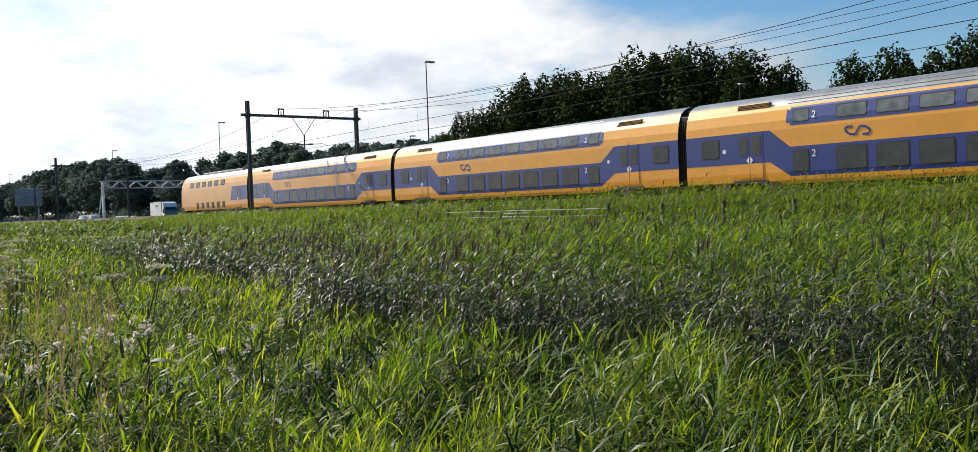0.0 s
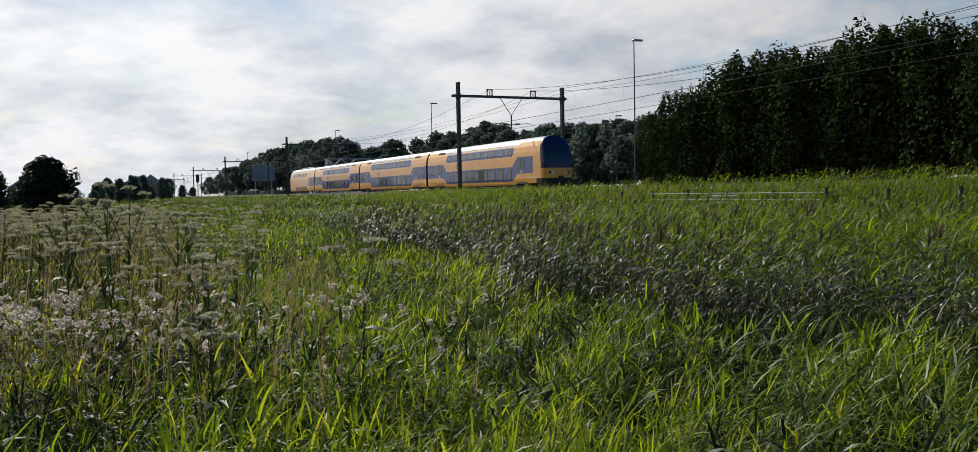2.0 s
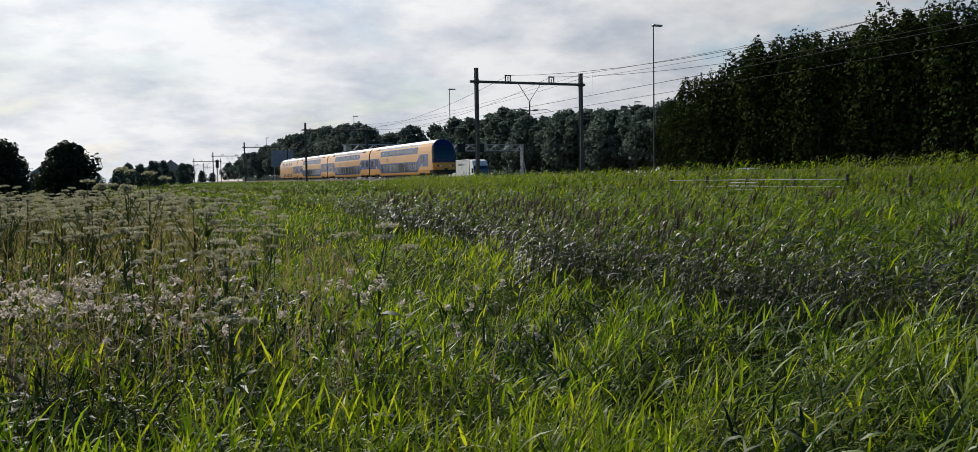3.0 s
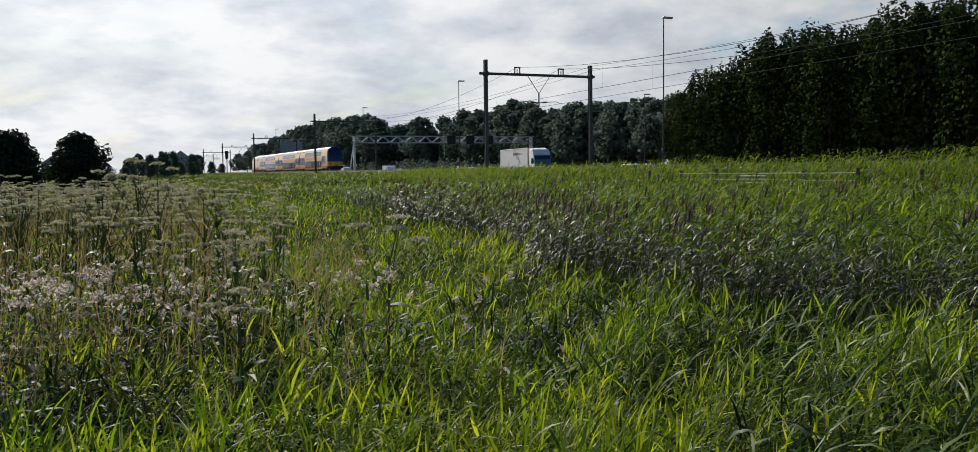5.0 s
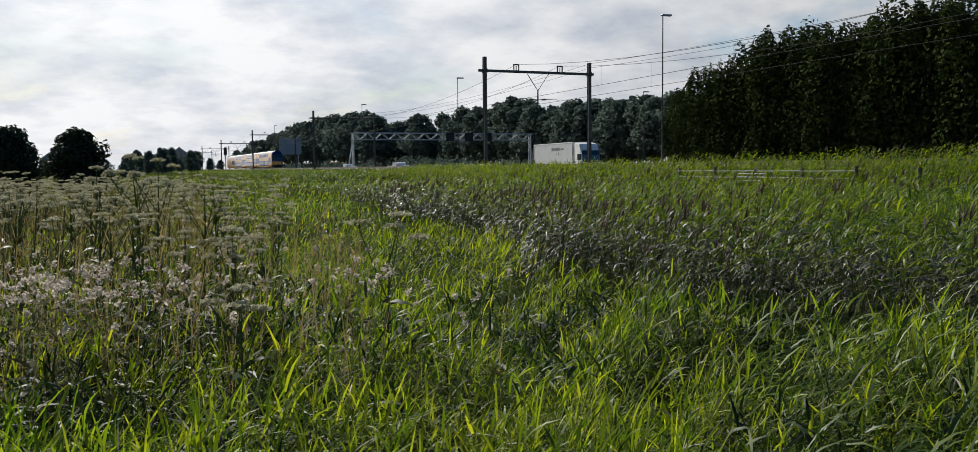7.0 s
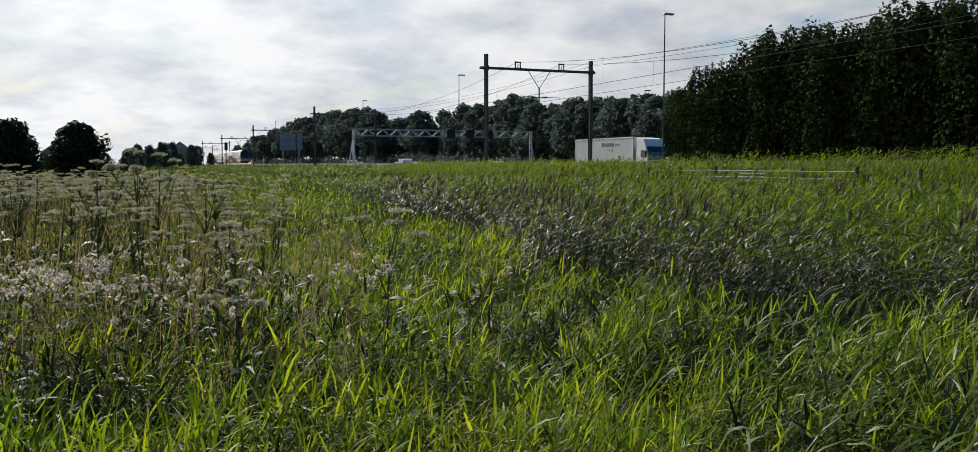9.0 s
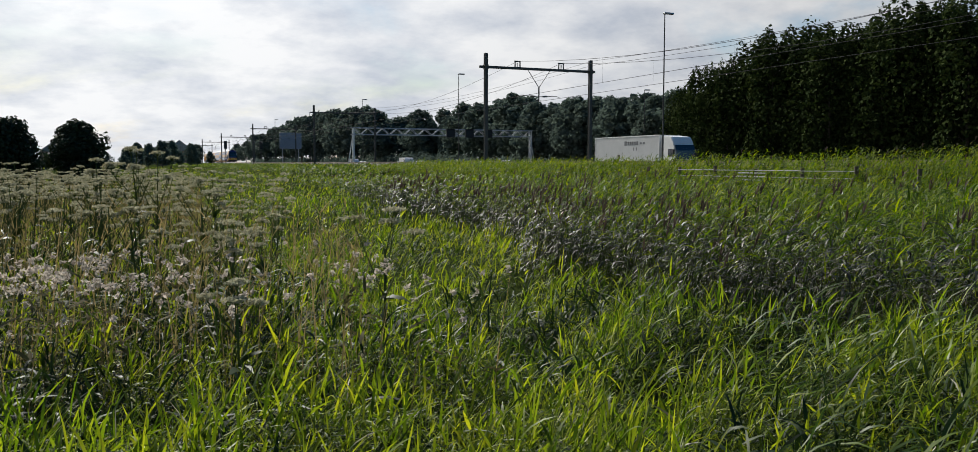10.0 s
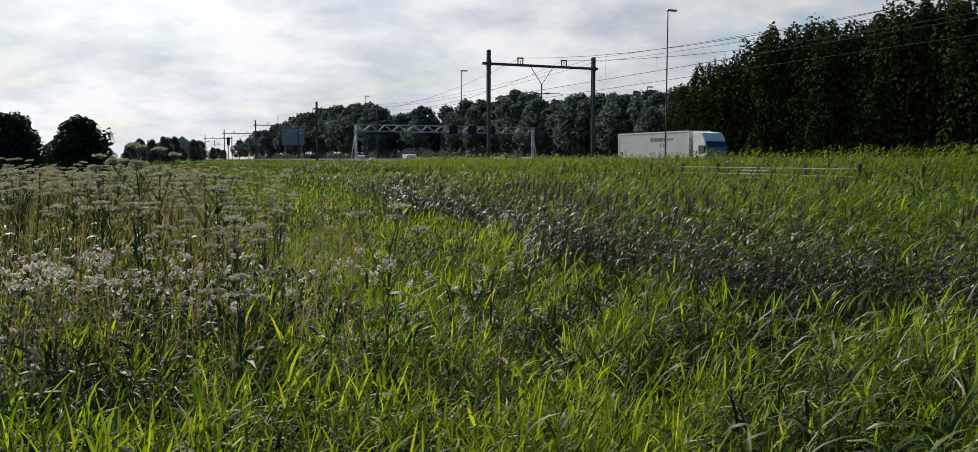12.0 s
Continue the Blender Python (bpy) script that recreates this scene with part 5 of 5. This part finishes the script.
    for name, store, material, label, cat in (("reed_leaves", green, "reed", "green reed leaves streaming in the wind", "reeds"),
                                              ("reed_top_leaves", bright, "reed_lit", "upper reed and bank grass leaves, sunlight put into the bright green", "reeds"),
                                              ("old_reed_leaves", shade_leaves, "reed_shade", "brown-green reed leaves at the bed's edge, darkened as shade", "reeds"),
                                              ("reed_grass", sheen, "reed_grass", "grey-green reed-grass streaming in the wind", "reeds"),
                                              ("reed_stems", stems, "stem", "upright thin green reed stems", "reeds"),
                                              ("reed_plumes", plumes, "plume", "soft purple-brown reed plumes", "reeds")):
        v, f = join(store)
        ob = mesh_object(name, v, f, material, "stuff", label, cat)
        if name != "reed_stems":
            SWAY.append((ob, 0.014, 1.5, 0.0))


reed_bed()


def umbel_mesh(rng, c, rad, flat=0.22):
    """A flat head of many small florets, with rays below it."""
    k = int(16 + rad * 120)
    a = rng.uniform(0, math.tau, k)
    r = rad * np.sqrt(rng.uniform(0, 1, k))
    ctr = np.stack([c[0] + r * np.cos(a), c[1] + r * np.sin(a), c[2] - flat * r * r / rad + rng.normal(size=k) * 0.004], 1)
    cl = np.repeat(ctr, 7, axis=0) + rng.normal(size=(k * 7, 3)) * [0.012, 0.012, 0.005]
    v, f = leaf_quads(rng, cl, 0.014, 0.4)
    base = np.array([c[0], c[1], c[2] - rad * 0.75])
    d = ctr - base
    ln = np.linalg.norm(d, axis=1)
    rays = leaves(np.repeat(base[None], k, 0), np.arctan2(d[:, 0], d[:, 1]), np.arcsin(d[:, 2] / ln), np.zeros(k), ln, np.full(k, 0.004), np.zeros(k), rng, 2)
    return (v, f), rays


def hogweed(seed, h, heads, spread, rad=0.11, tops=()):
    """A hogweed; tops, where given, are the places and radii of its heads."""
    rng = np.random.default_rng(seed)
    t = thing("hogweed", "tall hogweed with flat white flower heads on a dark stem", "wild flower", "hogweeds in the meadow")
    bm = bmesh.new()
    rod(bm, (0, 0, -0.05), (0.02, 0.01, h * 0.8), 0.011, 0.007, n=6)
    stem = part("stem", bm, "stem", t)
    for k in range(heads):
        a = k * 2.2 + rng.uniform(0, 0.8)
        c = (math.sin(a) * spread * (k > 0) * rng.uniform(0.6, 1), math.cos(a) * spread * (k > 0) * rng.uniform(0.6, 1), h * (1 - 0.10 * (k > 0) * rng.uniform(0.2, 1.6)))
        r = rad * rng.uniform(0.7, 1.15)
        if tops:
            c, r = tops[k][:3], tops[k][3]
        fl, rays = umbel_mesh(rng, c, r, 0.22 if not tops else 0.10)
        hd = mesh_object("flower_head", fl[0], fl[1], "umbel", "stuff", "", "", t)
        mesh_object("ray", rays[0], rays[1], "stem", "stuff", "", "", hd)
        bm = bmesh.new()
        rod(bm, (0.01, 0.005, h * rng.uniform(0.4, 0.72)), (c[0], c[1], c[2] - r * 0.75), 0.006, 0.004, n=5)
        part("branch", bm, "stem", t)
    m = 7
    zl = rng.uniform(0.1, 0.6, m) * h
    b = np.stack([np.zeros(m), np.zeros(m), zl], 1)
    v, f = leaves(b, rng.uniform(0, 6.28, m), np.radians(rng.uniform(20, 60, m)), np.radians(rng.uniform(20, 90, m)), rng.uniform(0.16, 0.34, m), rng.uniform(0.03, 0.07, m), rng.normal(size=m) * 0.4, rng)
    mesh_object("leaf", v, f, "dark_grass", "stuff", "", "", t)
    return t


NODDING = []


def plant_hogweeds():
    protos = [hogweed(100 + k, h, n, s, r) for k, (h, n, s, r) in enumerate(((1.25, 5, 0.26, 0.085), (1.5, 6, 0.30, 0.07), (1.75, 7, 0.34, 0.075), (1.1, 4, 0.2, 0.065), (1.6, 5, 0.25, 0.08), (1.2, 5, 0.32, 0.085)))]
    rng = random.Random(12)
    spots = [(3, 6.6, 5.2, 0.9), (1, 4.3, 9.0, 0.95), (1, 5.2, 12.5, 1.0), (2, 1.6, 10.5, 1.0), (2, 1.0, 11.4, 1.05)]
    for k in range(62):
        a = -11 + 15.5 * rng.random() ** 1.15
        d = rng.uniform(8.0, 26)
        spots.append((rng.choice((0, 1, 1, 2, 4)), a, d, rng.uniform(0.72, 0.98)))
    for k in range(14):
        spots.append((rng.choice((0, 3)), rng.uniform(2, 9), rng.uniform(7, 16), rng.uniform(0.75, 0.95)))
    for i, a, d, s in spots:
        x, y = d * math.sin(radians(a)), d * math.cos(radians(a))
        z = float(bank_height(np.array(x), np.array(y)))
        ax, ay, az = rng.uniform(-4, 4), rng.uniform(-1, 7), rng.uniform(0, 360)
        ob = copy_thing(protos[i], pose(x, y, z, ax, ay, az) @ Matrix.Diagonal((s, s, s, 1)))
        if d < 10.6:
            NODDING.append((ob, (x, y, z), (ax, ay, az), rng.uniform(0, 6.28)))
    lone = hogweed(140, 1.22, 4, 0.2, 0.085, ((-0.20, 0.05, 1.21, 0.085), (0.10, 0.0, 1.27, 0.075), (0.07, -0.08, 1.19, 0.08), (0.23, 0.04, 1.10, 0.08)))
    x, y = 6.4 * math.sin(radians(15.8)), 6.4 * math.cos(radians(15.8))
    lone.matrix_basis = pose(x, y, 0, 0, 0, -15.8)
    NODDING.append((lone, (x, y, 0), (0, 0, -15.8), 1.0))
    for k, p in enumerate(protos):
        p.matrix_basis = pose(-1.6 - 0.6 * k, 14 + 1.5 * k, 0)


plant_hogweeds()


def thistles():
    """Thistles gone to seed: stalks with tufts of pale down, in clumps."""
    rng = np.random.default_rng(15)
    down, stalks, foliage = [], [], []
    clumps = [(-5.2, 6.3, 0.6, 17), (-3.0, 6.6, 0.5, 9), (2.4, 5.9, 0.3, 8), (0.9, 7.4, 0.5, 5), (13.5, 5.9, 0.25, 6), (5.2, 9.0, 0.5, 8), (-7.0, 7.6, 0.7, 9), (6.0, 6.8, 0.4, 3), (12.5, 8.0, 0.3, 2),
              (18.0, 5.2, 0.35, 2), (-8.5, 5.4, 0.6, 7)]
    for a, d, spread, n in clumps:
        n = int(n * 2.2)
        cx, cy = d * math.sin(radians(a)), d * math.cos(radians(a))
        b = np.stack([cx + rng.normal(size=n) * spread * 0.6, cy + rng.normal(size=n) * spread * 0.6, np.zeros(n)], 1)
        h = rng.uniform(0.68, 0.98, n)
        az = WIND + rng.normal(size=n) * 1.2
        stalks.append(leaves(b, az, np.full(n, 1.45), np.full(n, 0.15), h, np.full(n, 0.008), np.zeros(n), rng, 2))
        tips = b + np.stack([np.sin(az) * 0.16 * h, np.cos(az) * 0.16 * h, h * 0.98], 1)
        for j in range(2):
            c = tips + rng.normal(size=(n, 3)) * [0.05, 0.05, 0.03]
            pts = np.repeat(c, 16, axis=0) + rng.normal(size=(n * 16, 3)) * 0.010
            down.append(leaf_quads(rng, pts, 0.014, 0.5))
        for j in range(6):
            q = rng.uniform(0.15, 0.85, n)
            fb = b + np.stack([np.sin(az) * 0.1 * h * q, np.cos(az) * 0.1 * h * q, h * q], 1)
            foliage.append(leaves(fb, rng.uniform(0, 6.28, n), np.radians(rng.uniform(10, 50, n)), np.radians(rng.uniform(10, 80, n)), rng.uniform(0.08, 0.18, n), rng.uniform(0.015, 0.03, n), rng.normal(size=n) * 0.5, rng))
    for name, store, material, label in (("thistle_down", down, "fluff", "pale fluffy thistle down"), ("thistle_stalks", stalks, "dry", "brown thistle stalks"),
                                         ("thistle_leaves", foliage, "thistle_leaf", "withering thistle leaves")):
        v, f = join(store)
        mesh_object(name, v, f, material, "stuff", label, "thistles")


thistles()


def dead_stalks():
    """Bare brown stalks of last season's weeds, standing among the hogweeds."""
    rng = np.random.default_rng(21)
    p = np.concatenate([fan(rng, 900, 6.5, 24, -11, 4.5), fan(rng, 120, 5, 14, 3, 14)])
    n = len(p)
    b = np.stack([p[:, 0], p[:, 1], ground_z(p)], 1)
    h = rng.uniform(0.7, 1.5, n)
    az = WIND + rng.normal(size=n) * 1.2
    sets = [leaves(b, az, np.full(n, 1.42), rng.uniform(0, 0.25, n), h, rng.uniform(0.006, 0.012, n), rng.normal(size=n), rng, 2)]
    for k in range(5):
        q = rng.uniform(0.45, 0.95, n)
        bb = b + np.stack([np.sin(az) * 0.15 * h * q, np.cos(az) * 0.15 * h * q, h * q * 0.97], 1)
        sets.append(leaves(bb, rng.uniform(0, 6.28, n), np.radians(rng.uniform(30, 75, n)), np.radians(rng.uniform(-10, 40, n)), rng.uniform(0.06, 0.2, n), rng.uniform(0.005, 0.016, n), rng.normal(size=n), rng, 2))
    v, f = join(sets)
    mesh_object("dead_stalks", v, f, "dry", "stuff", "bare brown branching stalks of withered weeds", "dead stalks")


dead_stalks()


def umbel_field():
    """The far mass of smaller white umbels, too many to count."""
    rng = np.random.default_rng(25)
    p = np.concatenate([fan(rng, 720, 10, 30, -11, 4.0), fan(rng, 70, 8, 18, 3, 10)])
    heads, stalks = [], []
    for x, y in p:
        h = rng.uniform(0.95, 1.45)
        fl, rays = umbel_mesh(rng, (x, y, h), rng.uniform(0.045, 0.085))
        keep = len(fl[1]) // 2
        heads.append((fl[0][:keep * 4], fl[1][:keep]))
        b = np.array([[x - 0.05, y, 0.0]])
        stalks.append(leaves(b, np.array([WIND]), np.array([1.52]), np.array([0.0]), np.array([h]), np.array([0.010]), np.array([rng.normal()]), rng, 2))
    v, f = join(heads)
    mesh_object("umbel_heads", v, f, "umbel", "stuff", "many small off-white umbels over the weeds", "wild flowers")
    v, f = join(stalks)
    mesh_object("umbel_stalks", v, f, "stem", "stuff", "thin green stalks of small umbels", "wild flowers")


umbel_field()


def undergrowth():
    """Low scrub below the trees beyond the motorway, uneven in height."""
    rng = np.random.default_rng(22)
    near, far = [], []
    for k in range(700):
        y = 28 + 640 * rng.uniform() ** 0.85
        x = rng.uniform(86.5, 104)
        r = rng.uniform(1.2, 2.4) + 1.2 * (y > 150)
        m = 60
        d = rng.normal(size=(m, 3))
        d /= np.linalg.norm(d, axis=1, keepdims=True)
        out = d
        d = d * r * rng.uniform(0.4, 1, (m, 1)) ** 0.5
        d[:, 2] *= rng.uniform(0.7, 1.3)
        # scrub farther off takes the leaf colour with haze mixed in
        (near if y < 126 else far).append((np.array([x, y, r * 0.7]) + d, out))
    for store, material in ((near, "leaf"), (far, "leaf_hazed")):
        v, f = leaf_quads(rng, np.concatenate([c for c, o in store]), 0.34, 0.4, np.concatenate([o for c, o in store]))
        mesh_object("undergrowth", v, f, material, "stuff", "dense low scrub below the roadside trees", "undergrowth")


undergrowth()


def motions():
    walk(train, [(t, pose(33.9, y, RAIL)) for t, y in TRAIN_Y])
    walk(lorry, [(t, pose(x, y, ROAD, 0, 0, a)) for t, x, y, a in LORRY_ROWS])
    # the wind: reeds and grass shift a little, the near hogweeds nod
    for ob, reach, period, phase in SWAY:
        walk(ob, [(k * 0.25, pose(reach * math.sin(math.tau * k * 0.25 / period + phase) + 0.6 * reach * math.sin(math.tau * k * 0.25 / 3.7),
                                  0.4 * reach * math.sin(math.tau * k * 0.25 / 1.9 + phase), 0)) for k in range(49)])
    for ob, (x, y, z), (ax, ay, az), phase in NODDING:
        walk(ob, [(k * 0.25, pose(x, y, z, ax + 0.7 * math.sin(k * 1.1 + phase), ay + 1.1 * math.sin(k * 0.9 + phase), az)) for k in range(49)])
    for ob, x, rows in CARS:
        walk(ob, [(t, pose(x, y, ROAD)) for t, y in rows])


motions()
